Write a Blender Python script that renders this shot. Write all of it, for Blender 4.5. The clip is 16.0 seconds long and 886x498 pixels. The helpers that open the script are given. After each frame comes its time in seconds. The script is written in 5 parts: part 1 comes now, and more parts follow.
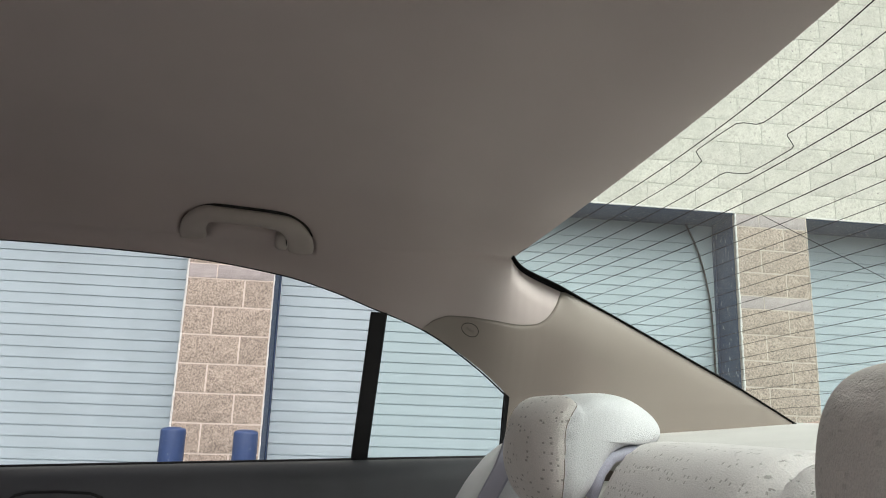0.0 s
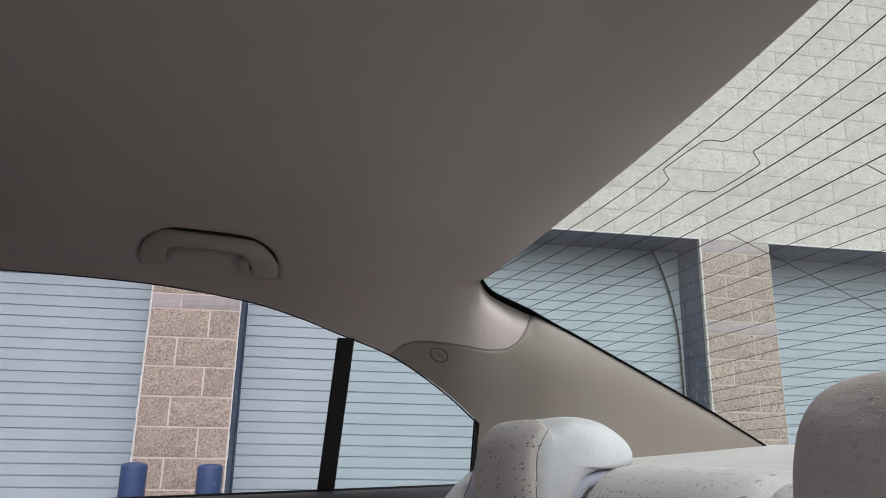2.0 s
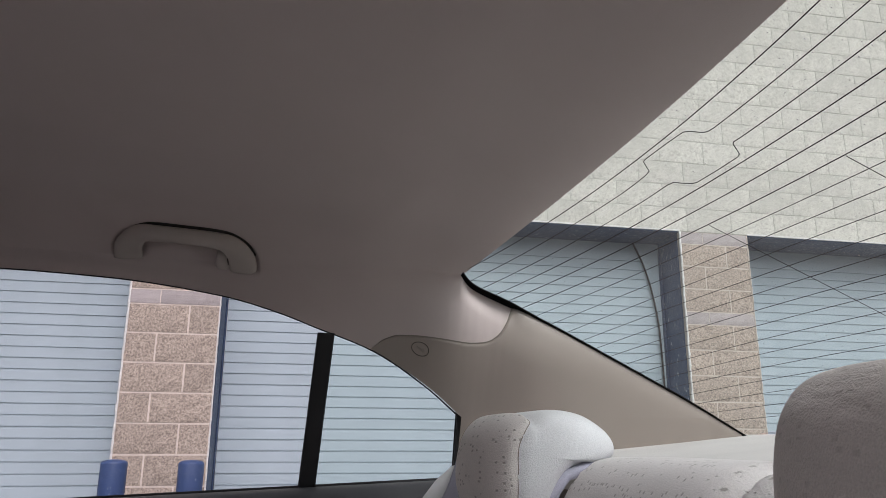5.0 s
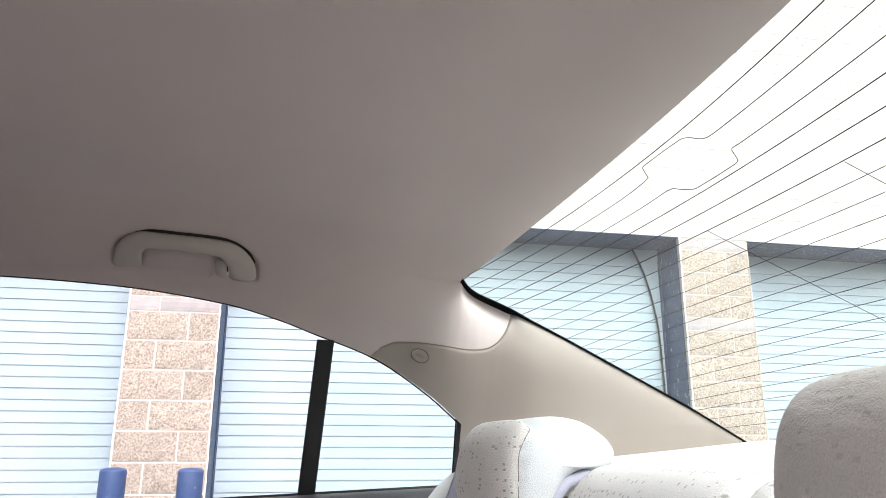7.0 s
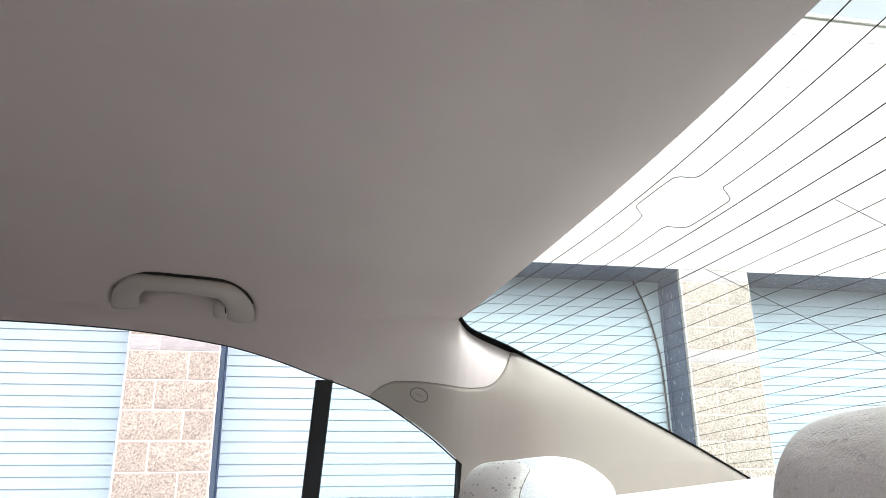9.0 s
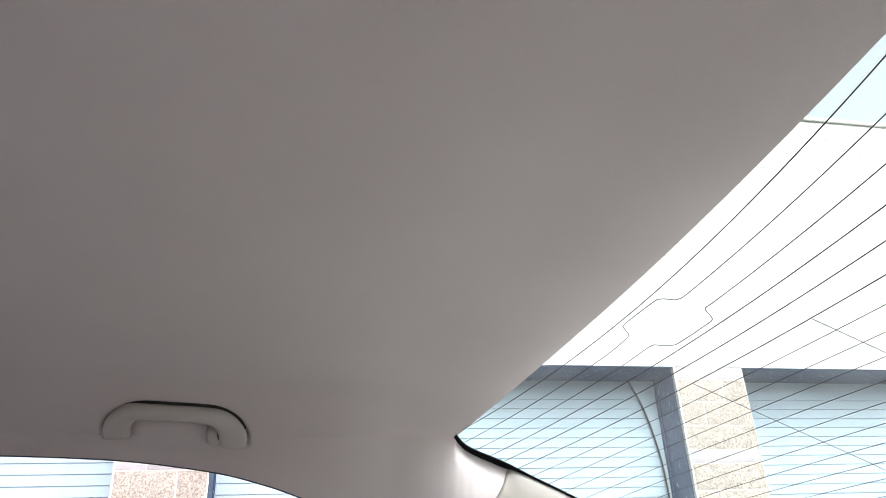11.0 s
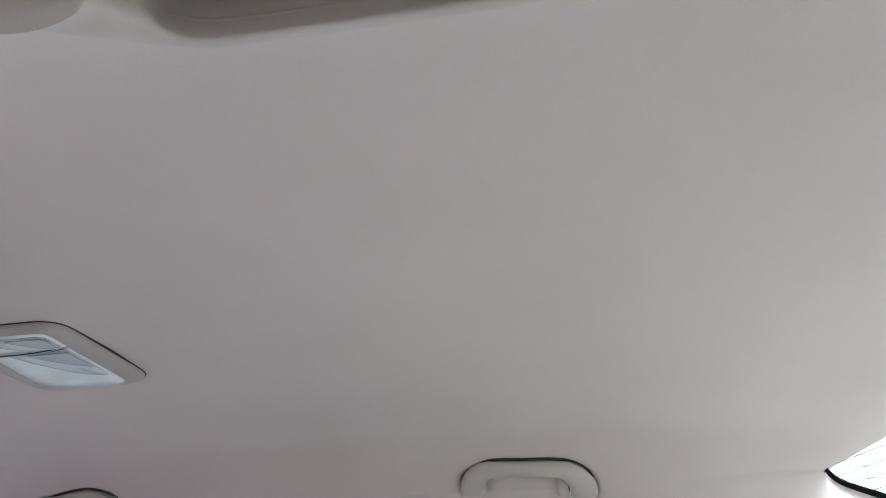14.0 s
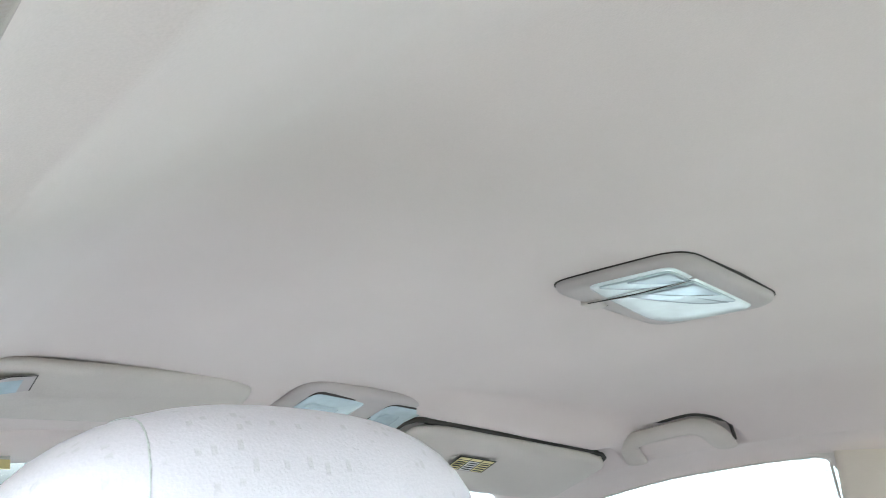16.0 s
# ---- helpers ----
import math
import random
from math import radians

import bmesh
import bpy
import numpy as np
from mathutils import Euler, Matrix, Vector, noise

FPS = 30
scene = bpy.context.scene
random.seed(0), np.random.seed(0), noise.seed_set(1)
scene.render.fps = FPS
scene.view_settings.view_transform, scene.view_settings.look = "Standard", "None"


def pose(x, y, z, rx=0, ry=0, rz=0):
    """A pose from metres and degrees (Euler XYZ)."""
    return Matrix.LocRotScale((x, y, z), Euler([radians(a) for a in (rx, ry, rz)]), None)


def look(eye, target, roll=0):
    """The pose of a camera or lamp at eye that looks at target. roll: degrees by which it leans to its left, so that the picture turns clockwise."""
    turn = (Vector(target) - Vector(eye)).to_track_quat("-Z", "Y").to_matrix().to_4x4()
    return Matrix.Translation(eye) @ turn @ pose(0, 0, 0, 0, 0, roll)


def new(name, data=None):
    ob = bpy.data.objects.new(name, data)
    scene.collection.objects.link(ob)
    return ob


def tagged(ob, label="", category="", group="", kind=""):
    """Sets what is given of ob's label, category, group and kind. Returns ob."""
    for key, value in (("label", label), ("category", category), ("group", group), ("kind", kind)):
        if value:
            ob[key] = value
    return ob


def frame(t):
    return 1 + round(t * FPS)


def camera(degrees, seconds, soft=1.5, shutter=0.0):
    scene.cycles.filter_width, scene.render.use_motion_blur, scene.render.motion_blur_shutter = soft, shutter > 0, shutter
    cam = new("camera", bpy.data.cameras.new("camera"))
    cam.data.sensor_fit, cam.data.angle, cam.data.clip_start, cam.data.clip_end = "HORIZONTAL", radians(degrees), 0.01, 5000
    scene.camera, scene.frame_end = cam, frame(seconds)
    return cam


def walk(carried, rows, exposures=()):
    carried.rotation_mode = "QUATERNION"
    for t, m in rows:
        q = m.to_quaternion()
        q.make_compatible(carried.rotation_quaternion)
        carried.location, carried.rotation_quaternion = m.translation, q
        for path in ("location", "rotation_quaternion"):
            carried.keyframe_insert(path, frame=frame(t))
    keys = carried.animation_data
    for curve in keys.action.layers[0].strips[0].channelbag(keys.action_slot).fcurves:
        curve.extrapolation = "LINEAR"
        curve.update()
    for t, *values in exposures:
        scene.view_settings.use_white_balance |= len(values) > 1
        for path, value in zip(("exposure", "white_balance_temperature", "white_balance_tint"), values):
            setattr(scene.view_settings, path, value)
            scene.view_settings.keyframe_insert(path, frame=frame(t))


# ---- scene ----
cam = camera(62.62, 16.0, soft=0.85, shutter=0.12)
PATH = [
    (0.00, 0.1453, -0.7006, 0.9750, 103.076, -2.001, -9.330),
    (0.50, 0.1374, -0.7166, 0.9616, 107.368, -2.948, -8.178),
    (1.00, 0.1531, -0.6930, 0.9850, 106.937, -1.296, -8.882),
    (1.50, 0.1531, -0.6873, 0.9764, 106.240, -0.828, -10.448),
    (2.00, 0.1503, -0.6828, 0.9703, 105.391, -0.998, -11.598),
    (2.50, 0.1517, -0.6742, 0.9677, 104.824, -0.894, -12.486),
    (3.00, 0.1542, -0.6789, 0.9716, 104.855, -0.691, -12.719),
    (3.50, 0.1543, -0.6782, 0.9722, 104.847, -0.500, -12.780),
    (4.00, 0.1547, -0.6756, 0.9726, 104.854, -0.374, -12.662),
    (6.50, 0.1540, -0.6755, 0.9721, 105.086, -0.191, -13.258),
    (7.00, 0.1548, -0.6756, 0.9727, 105.387, -0.159, -12.869),
    (7.50, 0.1552, -0.6775, 0.9731, 105.994, 0.059, -12.333),
    (8.00, 0.1556, -0.6840, 0.9781, 107.191, 0.294, -12.208),
    (8.20, 0.1564, -0.6812, 0.9785, 107.496, 0.274, -12.507),
    (10.30, 0.1598, -0.6843, 0.9850, 110.982, 1.306, -12.100),
    (10.50, 0.1592, -0.6897, 0.9897, 112.101, 1.573, -12.026),
    (11.00, 0.1526, -0.7106, 0.9966, 116.039, 2.519, -12.589),
    (11.50, 0.1535, -0.7342, 1.0039, 119.080, 2.658, -12.399),
    (12.00, 0.1509, -0.7490, 1.0035, 120.742, 1.491, -10.379),
    (12.50, 0.1494, -0.7600, 1.0024, 121.134, 1.130, -7.018),
    (13.00, 0.1216, -0.7568, 1.0214, 119.647, 0.678, -2.947),
    (13.40, 0.1030, -0.7415, 1.0540, 118.318, 1.500, 1.355),
    (13.80, 0.0720, -0.7240, 1.0872, 116.740, 1.820, 6.350),
    (14.00, 0.0613, -0.7126, 1.0952, 116.140, 2.230, 9.460),
    (14.20, 0.0538, -0.6992, 1.0969, 115.810, 1.940, 13.490),
    (14.50, 0.0383, -0.6782, 1.1138, 114.523, 0.972, 20.050),
    (15.00, -0.0317, -0.6529, 1.1390, 112.334, -0.154, 29.321),
    (15.50, -0.0825, -0.6410, 1.1656, 111.000, -0.320, 38.558),
    (16.00, -0.1305, -0.6221, 1.1712, 108.868, -0.502, 48.099),
]
EXPOSURES = [(0.0, 0.41, 6550, 10), (0.5, 0.23, 6500, 12), (2.5, 0.03, 6250, 18), (4.2, 0.00, 6270, 20), (6.3, 0.64, 6450, 17), (7.4, 1.46, 6200, 12), (8.2, 1.38, 6150, 11), (10.3, 1.39, 6080, 13), (12.5, 1.62, 5900, 8), (13.2, 1.85, 5900, 9), (14.0, 2.25, 5800, 7), (14.5, 2.41, 6050, 6), (15.0, 2.61, 5900, 3), (16.0, 3.08, 5750, -5)]
walk(cam, [(t, pose(x, y, z, rx, ry, rz)) for t, x, y, z, rx, ry, rz in PATH], EXPOSURES)

# ---- world and daylight: bright overcast ----
world = bpy.data.worlds.new("overcast")
scene.world = world
world.use_nodes = True
wn = world.node_tree.nodes
sky = wn.new("ShaderNodeTexSky")
sky.sky_type, sky.sun_disc = "NISHITA", False
sky.sun_elevation, sky.sun_rotation = radians(47), radians(175)
sky.air_density, sky.dust_density, sky.ozone_density = 1.0, 5.0, 1.0
veil = wn.new("ShaderNodeHueSaturation")
veil.inputs["Saturation"].default_value = 0.04
world.node_tree.links.new(sky.outputs[0], veil.inputs["Color"])
world.node_tree.links.new(veil.outputs[0], wn["Background"].inputs[0])
wn["Background"].inputs[1].default_value = 0.15
sun_data = bpy.data.lights.new("sun", "SUN")
sun_data.energy, sun_data.angle, sun_data.color = 0.8, radians(35), (1.0, 0.96, 0.9)
sun = new("sun", sun_data)
sun.matrix_world = look((0.8, -8.6, 9.2), (0.0, 0.0, 0.0))


# ---- materials ----
def material(name, base, rough=0.6, metal=0.0, vary=0.12, scale=6.0, grain=0.0, grain_scale=400.0, bump=0.0, random_amount=0.0, sheen=0.0, coat=0.0):
    """A principled material with mottling at a large scale, grain at a small one, and relief."""
    m = bpy.data.materials.new(name)
    m.use_nodes = True
    nt = m.node_tree
    n, link = nt.nodes, nt.links.new
    b = n["Principled BSDF"]
    b.inputs["Roughness"].default_value, b.inputs["Metallic"].default_value = rough, metal
    b.inputs["Sheen Weight"].default_value, b.inputs["Coat Weight"].default_value = sheen, coat
    tc = n.new("ShaderNodeTexCoord")
    big = n.new("ShaderNodeTexNoise")
    big.inputs["Scale"].default_value, big.inputs["Detail"].default_value = scale, 5.0
    link(tc.outputs["Object"], big.inputs["Vector"])
    small = n.new("ShaderNodeTexNoise")
    small.inputs["Scale"].default_value, small.inputs["Detail"].default_value = grain_scale, 3.0
    link(tc.outputs["Object"], small.inputs["Vector"])
    r1 = n.new("ShaderNodeMapRange")
    r1.inputs["From Min"].default_value, r1.inputs["From Max"].default_value = 0.3, 0.7
    r1.inputs["To Min"].default_value, r1.inputs["To Max"].default_value = 1 - vary, 1 + vary
    link(big.outputs["Fac"], r1.inputs["Value"])
    r2 = n.new("ShaderNodeMapRange")
    r2.inputs["From Min"].default_value, r2.inputs["From Max"].default_value = 0.3, 0.7
    r2.inputs["To Min"].default_value, r2.inputs["To Max"].default_value = 1 - grain, 1 + grain
    link(small.outputs["Fac"], r2.inputs["Value"])
    mul = n.new("ShaderNodeMath")
    mul.operation = "MULTIPLY"
    link(r1.outputs[0], mul.inputs[0]), link(r2.outputs[0], mul.inputs[1])
    last = mul
    if random_amount:
        info = n.new("ShaderNodeObjectInfo")
        r3 = n.new("ShaderNodeMapRange")
        r3.inputs["To Min"].default_value, r3.inputs["To Max"].default_value = 1 - random_amount, 1 + random_amount
        link(info.outputs["Random"], r3.inputs["Value"])
        last = n.new("ShaderNodeMath")
        last.operation = "MULTIPLY"
        link(mul.outputs[0], last.inputs[0]), link(r3.outputs[0], last.inputs[1])
    tint = n.new("ShaderNodeVectorMath")
    tint.operation = "SCALE"
    tint.inputs[0].default_value = base
    link(last.outputs[0], tint.inputs["Scale"])
    link(tint.outputs[0], b.inputs["Base Color"])
    if bump:
        bp = n.new("ShaderNodeBump")
        bp.inputs["Strength"].default_value, bp.inputs["Distance"].default_value = bump, 0.002
        link(small.outputs["Fac"], bp.inputs["Height"])
        link(bp.outputs[0], b.inputs["Normal"])
    return m


def split_face(name, base, speck, scale=90.0, low=0.50, high=0.60, rough=0.92, stretch=(1.0, 1.0, 1.0), detail=3.0, relief=1.0):
    """A rough face with uneven grit or scuffs of another colour, from low to high of a fractal noise."""
    m = material(name, base, rough, vary=0.10, scale=9.0, grain=0.22, grain_scale=160.0, bump=relief, random_amount=0.07)
    nt = m.node_tree
    n, link = nt.nodes, nt.links.new
    b = n["Principled BSDF"]
    tc = n.new("ShaderNodeTexCoord")
    info = n.new("ShaderNodeObjectInfo")
    shift = n.new("ShaderNodeVectorMath")
    shift.operation = "MULTIPLY_ADD"
    shift.inputs[1].default_value = (7.0, 5.0, 3.0)
    link(info.outputs["Random"], shift.inputs[0])
    link(tc.outputs["Object"], shift.inputs[2])
    mp = n.new("ShaderNodeMapping")
    mp.inputs["Scale"].default_value = stretch
    link(shift.outputs[0], mp.inputs["Vector"])
    grit = n.new("ShaderNodeTexNoise")
    grit.inputs["Scale"].default_value, grit.inputs["Detail"].default_value, grit.inputs["Roughness"].default_value = scale, detail, 0.62 if detail < 5 else 0.75
    link(mp.outputs[0], grit.inputs["Vector"])
    fac = n.new("ShaderNodeMapRange")
    fac.inputs["From Min"].default_value, fac.inputs["From Max"].default_value = low, high
    link(grit.outputs["Fac"], fac.inputs["Value"])
    mix = n.new("ShaderNodeMix")
    mix.data_type = "RGBA"
    old = b.inputs["Base Color"].links[0].from_socket
    link(fac.outputs[0], mix.inputs["Factor"])
    link(old, mix.inputs["A"])
    mix.inputs["B"].default_value = (*speck, 1)
    link(mix.outputs["Result"], b.inputs["Base Color"])
    return m


def cloth(name, base, dark, pattern=True, strength=0.65, nap=1.0, cells=(150, 150, 62), wrinkle=0.0):
    """Velour seat cloth, with short sunken dashes strewn over it."""
    m = material(name, base, 0.95, vary=0.05, scale=14.0, grain=0.09 * nap, grain_scale=620.0, bump=0.6 * nap, sheen=0.3)
    if not pattern:
        return m
    nt = m.node_tree
    n, link = nt.nodes, nt.links.new
    b = n["Principled BSDF"]
    tc = n.new("ShaderNodeTexCoord")
    mp = n.new("ShaderNodeMapping")
    mp.inputs["Scale"].default_value = cells
    link(tc.outputs["Object"], mp.inputs["Vector"])
    vor = n.new("ShaderNodeTexVoronoi")
    vor.distance = "CHEBYCHEV"
    vor.inputs["Scale"].default_value, vor.inputs["Randomness"].default_value = 1.0, 0.55
    link(mp.outputs[0], vor.inputs["Vector"])
    sep = n.new("ShaderNodeSeparateColor")
    link(vor.outputs["Color"], sep.inputs[0])
    near = n.new("ShaderNodeMapRange")
    near.inputs["From Min"].default_value, near.inputs["From Max"].default_value = 0.26, 0.15
    link(vor.outputs["Distance"], near.inputs["Value"])
    patch = n.new("ShaderNodeTexNoise")
    patch.inputs["Scale"].default_value = 22.0
    link(tc.outputs["Object"], patch.inputs["Vector"])
    gate = n.new("ShaderNodeMath")
    gate.operation = "MULTIPLY"
    link(sep.outputs[0], gate.inputs[0]), link(patch.outputs["Fac"], gate.inputs[1])
    pick = n.new("ShaderNodeMath")
    pick.operation, pick.inputs[1].default_value = "GREATER_THAN", 0.21
    link(gate.outputs[0], pick.inputs[0])
    both = n.new("ShaderNodeMath")
    both.operation = "MULTIPLY"
    link(near.outputs[0], both.inputs[0]), link(pick.outputs[0], both.inputs[1])
    mix = n.new("ShaderNodeMix")
    mix.data_type = "RGBA"
    old = b.inputs["Base Color"].links[0].from_socket
    fade = n.new("ShaderNodeMath")
    fade.operation, fade.inputs[1].default_value = "MULTIPLY", strength
    link(both.outputs[0], fade.inputs[0])
    link(fade.outputs[0], mix.inputs["Factor"])
    link(old, mix.inputs["A"])
    mix.inputs["B"].default_value = (*dark, 1)
    link(mix.outputs["Result"], b.inputs["Base Color"])
    bp = n.new("ShaderNodeBump")
    bp.invert = True
    bp.inputs["Strength"].default_value, bp.inputs["Distance"].default_value = strength * 0.7, 0.002
    link(both.outputs[0], bp.inputs["Height"])
    link(b.inputs["Normal"].links[0].from_socket, bp.inputs["Normal"])
    link(bp.outputs[0], b.inputs["Normal"])
    if wrinkle:
        # sat-upon cloth: shallow creases, mostly level
        lie = n.new("ShaderNodeMapping")
        lie.inputs["Scale"].default_value = (1.0, 0.7, 1.7)
        link(tc.outputs["Object"], lie.inputs["Vector"])
        crease = n.new("ShaderNodeTexNoise")
        crease.inputs["Scale"].default_value, crease.inputs["Detail"].default_value, crease.inputs["Distortion"].default_value = 40.0, 2.0, 0.15
        link(lie.outputs[0], crease.inputs["Vector"])
        fold = n.new("ShaderNodeBump")
        fold.inputs["Strength"].default_value, fold.inputs["Distance"].default_value = wrinkle, 0.012
        link(crease.outputs["Fac"], fold.inputs["Height"])
        link(bp.outputs[0], fold.inputs["Normal"])
        link(fold.outputs[0], b.inputs["Normal"])
    return m


def pane(name, tint, gloss=0.04, dust=0.0):
    """A thin clear pane: straight through, with a faint mirror reflection."""
    m = bpy.data.materials.new(name)
    m.use_nodes = True
    nt = m.node_tree
    n, link = nt.nodes, nt.links.new
    n.remove(n["Principled BSDF"])
    t = n.new("ShaderNodeBsdfTransparent")
    t.inputs[0].default_value = (*tint, 1)
    g = n.new("ShaderNodeBsdfGlossy")
    g.inputs["Roughness"].default_value = 0.02
    mix = n.new("ShaderNodeMixShader")
    mix.inputs[0].default_value = gloss
    link(t.outputs[0], mix.inputs[1]), link(g.outputs[0], mix.inputs[2])
    link(mix.outputs[0], n["Material Output"].inputs[0])
    if dust:
        # a thin uneven film of dust with specks, lit through from outside
        tc = n.new("ShaderNodeTexCoord")
        film = n.new("ShaderNodeTexNoise")
        film.inputs["Scale"].default_value, film.inputs["Detail"].default_value = 9.0, 6.0
        speck = n.new("ShaderNodeTexNoise")
        speck.inputs["Scale"].default_value, speck.inputs["Detail"].default_value = 330.0, 2.0
        link(tc.outputs["Object"], film.inputs["Vector"]), link(tc.outputs["Object"], speck.inputs["Vector"])
        a = n.new("ShaderNodeMapRange")
        a.inputs["From Min"].default_value, a.inputs["From Max"].default_value = 0.3, 0.75
        a.inputs["To Min"].default_value, a.inputs["To Max"].default_value = dust * 0.6, dust * 1.5
        link(film.outputs["Fac"], a.inputs["Value"])
        b = n.new("ShaderNodeMapRange")
        b.inputs["From Min"].default_value, b.inputs["From Max"].default_value = 0.69, 0.76
        b.inputs["To Min"].default_value, b.inputs["To Max"].default_value = 0.0, dust * 11
        link(speck.outputs["Fac"], b.inputs["Value"])
        total = n.new("ShaderNodeMath")
        link(a.outputs[0], total.inputs[0]), link(b.outputs[0], total.inputs[1])
        through_light = n.new("ShaderNodeBsdfTranslucent")
        through_light.inputs[0].default_value = (0.85, 0.86, 0.84, 1)
        dirty = n.new("ShaderNodeMixShader")
        link(total.outputs[0], dirty.inputs[0]), link(mix.outputs[0], dirty.inputs[1]), link(through_light.outputs[0], dirty.inputs[2])
        link(dirty.outputs[0], n["Material Output"].inputs[0])
    return m


LINER = material("headliner_cloth", (0.592, 0.516, 0.486), 0.95, vary=0.03, scale=5.0, grain=0.035, grain_scale=1200.0, bump=0.14, sheen=0.2)
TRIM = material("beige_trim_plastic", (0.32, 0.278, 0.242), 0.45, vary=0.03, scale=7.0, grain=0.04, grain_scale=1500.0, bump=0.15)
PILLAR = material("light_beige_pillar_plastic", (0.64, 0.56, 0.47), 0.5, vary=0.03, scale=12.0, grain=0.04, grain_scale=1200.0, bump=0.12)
VISOR = material("grey_beige_visor_vinyl", (0.50, 0.455, 0.415), 0.7, vary=0.04, scale=9.0, grain=0.05, grain_scale=900.0, bump=0.2)
HANDLE = material("beige_handle_plastic", (0.50, 0.452, 0.408), 0.5, vary=0.03, scale=20.0, grain=0.03, grain_scale=1200.0, bump=0.1)
BEZEL = material("grey_beige_bezel", (0.42, 0.378, 0.36), 0.5, vary=0.03, scale=20.0)
CHARCOAL = material("charcoal_door_vinyl", (0.085, 0.087, 0.094), 0.5, vary=0.12, scale=10.0, grain=0.15, grain_scale=900.0, bump=0.3)
BLACK = material("black_rubber", (0.012, 0.012, 0.013), 0.6, vary=0.2, scale=20.0)
SEAM = material("dark_gap", (0.04, 0.035, 0.03), 0.9)
JOINT = material("trim_joint", (0.24, 0.215, 0.18), 0.8)
CERAMIC = material("black_ceramic_band", (0.004, 0.004, 0.004), 0.95)
CERAMIC.node_tree.nodes["Principled BSDF"].inputs["Specular IOR Level"].default_value = 0.1
WIRE = material("heater_wire", (0.014, 0.012, 0.011), 0.6)
CLOTH = cloth("dashed_velour", (0.71, 0.67, 0.63), (0.20, 0.185, 0.155), strength=0.65, cells=(150, 62, 150))
WORN = cloth("worn_dashed_velour", (0.70, 0.65, 0.60), (0.43, 0.39, 0.35), strength=0.4, nap=1.0, cells=(130, 80, 130), wrinkle=0.28)
BENCH = cloth("dashed_bench_velour", (0.715, 0.69, 0.665), (0.25, 0.235, 0.20), cells=(62, 150, 150))
PALE = cloth("pale_dashed_velour", (0.82, 0.765, 0.84), (0.5, 0.48, 0.47), True, 0.22, 0.3)
SHELF = material("beige_shelf_carpet", (0.58, 0.565, 0.535), 0.95, vary=0.05, scale=8.0, grain=0.10, grain_scale=700.0, bump=0.4)
PLAIN = cloth("plain_velour", (0.72, 0.73, 0.73), (0.3, 0.3, 0.3), False)
BELT = material("lavender_grey_webbing", (0.42, 0.42, 0.50), 0.8, vary=0.05, grain=0.1, grain_scale=700.0, bump=0.4)
LENS = material("frosted_lamp_lens", (0.78, 0.85, 0.85), 0.2, vary=0.08, scale=30.0, coat=0.2)
LENS_MAP = material("dim_lamp_lens", (0.50, 0.59, 0.62), 0.2, vary=0.1, scale=30.0, coat=0.2)
LENS_DARK = material("clear_lamp_lens", (0.42, 0.50, 0.54), 0.15, vary=0.15, scale=30.0, coat=0.25)
# two greys that paint the darker reflections on the dome lenses
REFLECTION_GREY = material("grey_lens_reflection", (0.52, 0.60, 0.63), 0.15, vary=0.12, scale=40.0, coat=0.25)
REFLECTION_DIM = material("dim_lens_reflection", (0.335, 0.395, 0.435), 0.15, vary=0.12, scale=40.0, coat=0.25)
SIDE_GLASS = pane("side_glass", (0.935, 0.945, 0.96), 0.03, 0.012)
QUARTER_GLASS = pane("quarter_glass", (0.87, 0.945, 0.93), 0.03, 0.012)
REAR_GLASS = pane("rear_glass", (0.850, 0.955, 0.915), 0.04, 0.038)
CREAM = split_face("cream_painted_block", (0.605, 0.57, 0.508), (0.475, 0.446, 0.39), 45.0, 0.50, 0.66)
MORTAR = material("cream_mortar", (0.46, 0.445, 0.385), 0.95, vary=0.1, grain=0.2, grain_scale=120.0, bump=0.6)
TAN = split_face("tan_split_block", (0.505, 0.408, 0.336), (0.200, 0.157, 0.130), 72.0, 0.43, 0.62, detail=6.0)
LILAC = material("lilac_grey_block", (0.40, 0.348, 0.336), 0.92, vary=0.1, scale=12.0, grain=0.15, grain_scale=150.0, bump=0.7, random_amount=0.06)
BEAD = material("whitish_mortar_bead", (0.72, 0.69, 0.66), 0.9, vary=0.12, scale=40.0, grain=0.15, grain_scale=200.0, bump=0.5)
# duller mortar for one pier: the haze before it put into the colour
HAZED_GROUT = material("hazed_mortar", (0.58, 0.495, 0.425), 0.95, vary=0.1, grain=0.15, grain_scale=150.0, bump=0.5)
GROUT = material("pale_mortar", (0.68, 0.58, 0.51), 0.95, vary=0.08, grain=0.15, grain_scale=150.0, bump=0.5)
SLAT = material("pale_blue_steel", (0.402, 0.468, 0.505), 0.45, vary=0.05, scale=3.0, grain=0.02, grain_scale=300.0, random_amount=0.02)
JAMB = split_face("scuffed_dark_blue_steel", (0.033, 0.060, 0.125), (0.26, 0.31, 0.36), 34.0, 0.62, 0.68, 0.5, (1.0, 1.0, 0.45))
BOLLARD = split_face("chipped_blue_paint", (0.036, 0.066, 0.170), (0.20, 0.24, 0.32), 42.0, 0.63, 0.70, 0.5, (1.0, 1.0, 0.5), relief=0.2)
ASPHALT = material("worn_concrete", (0.075, 0.072, 0.068), 0.95, vary=0.15, scale=1.5, grain=0.2, grain_scale=90.0, bump=0.6)
CARPET = material("grey_carpet", (0.16, 0.15, 0.14), 0.98, vary=0.1, grain=0.2, grain_scale=600.0, bump=0.6)
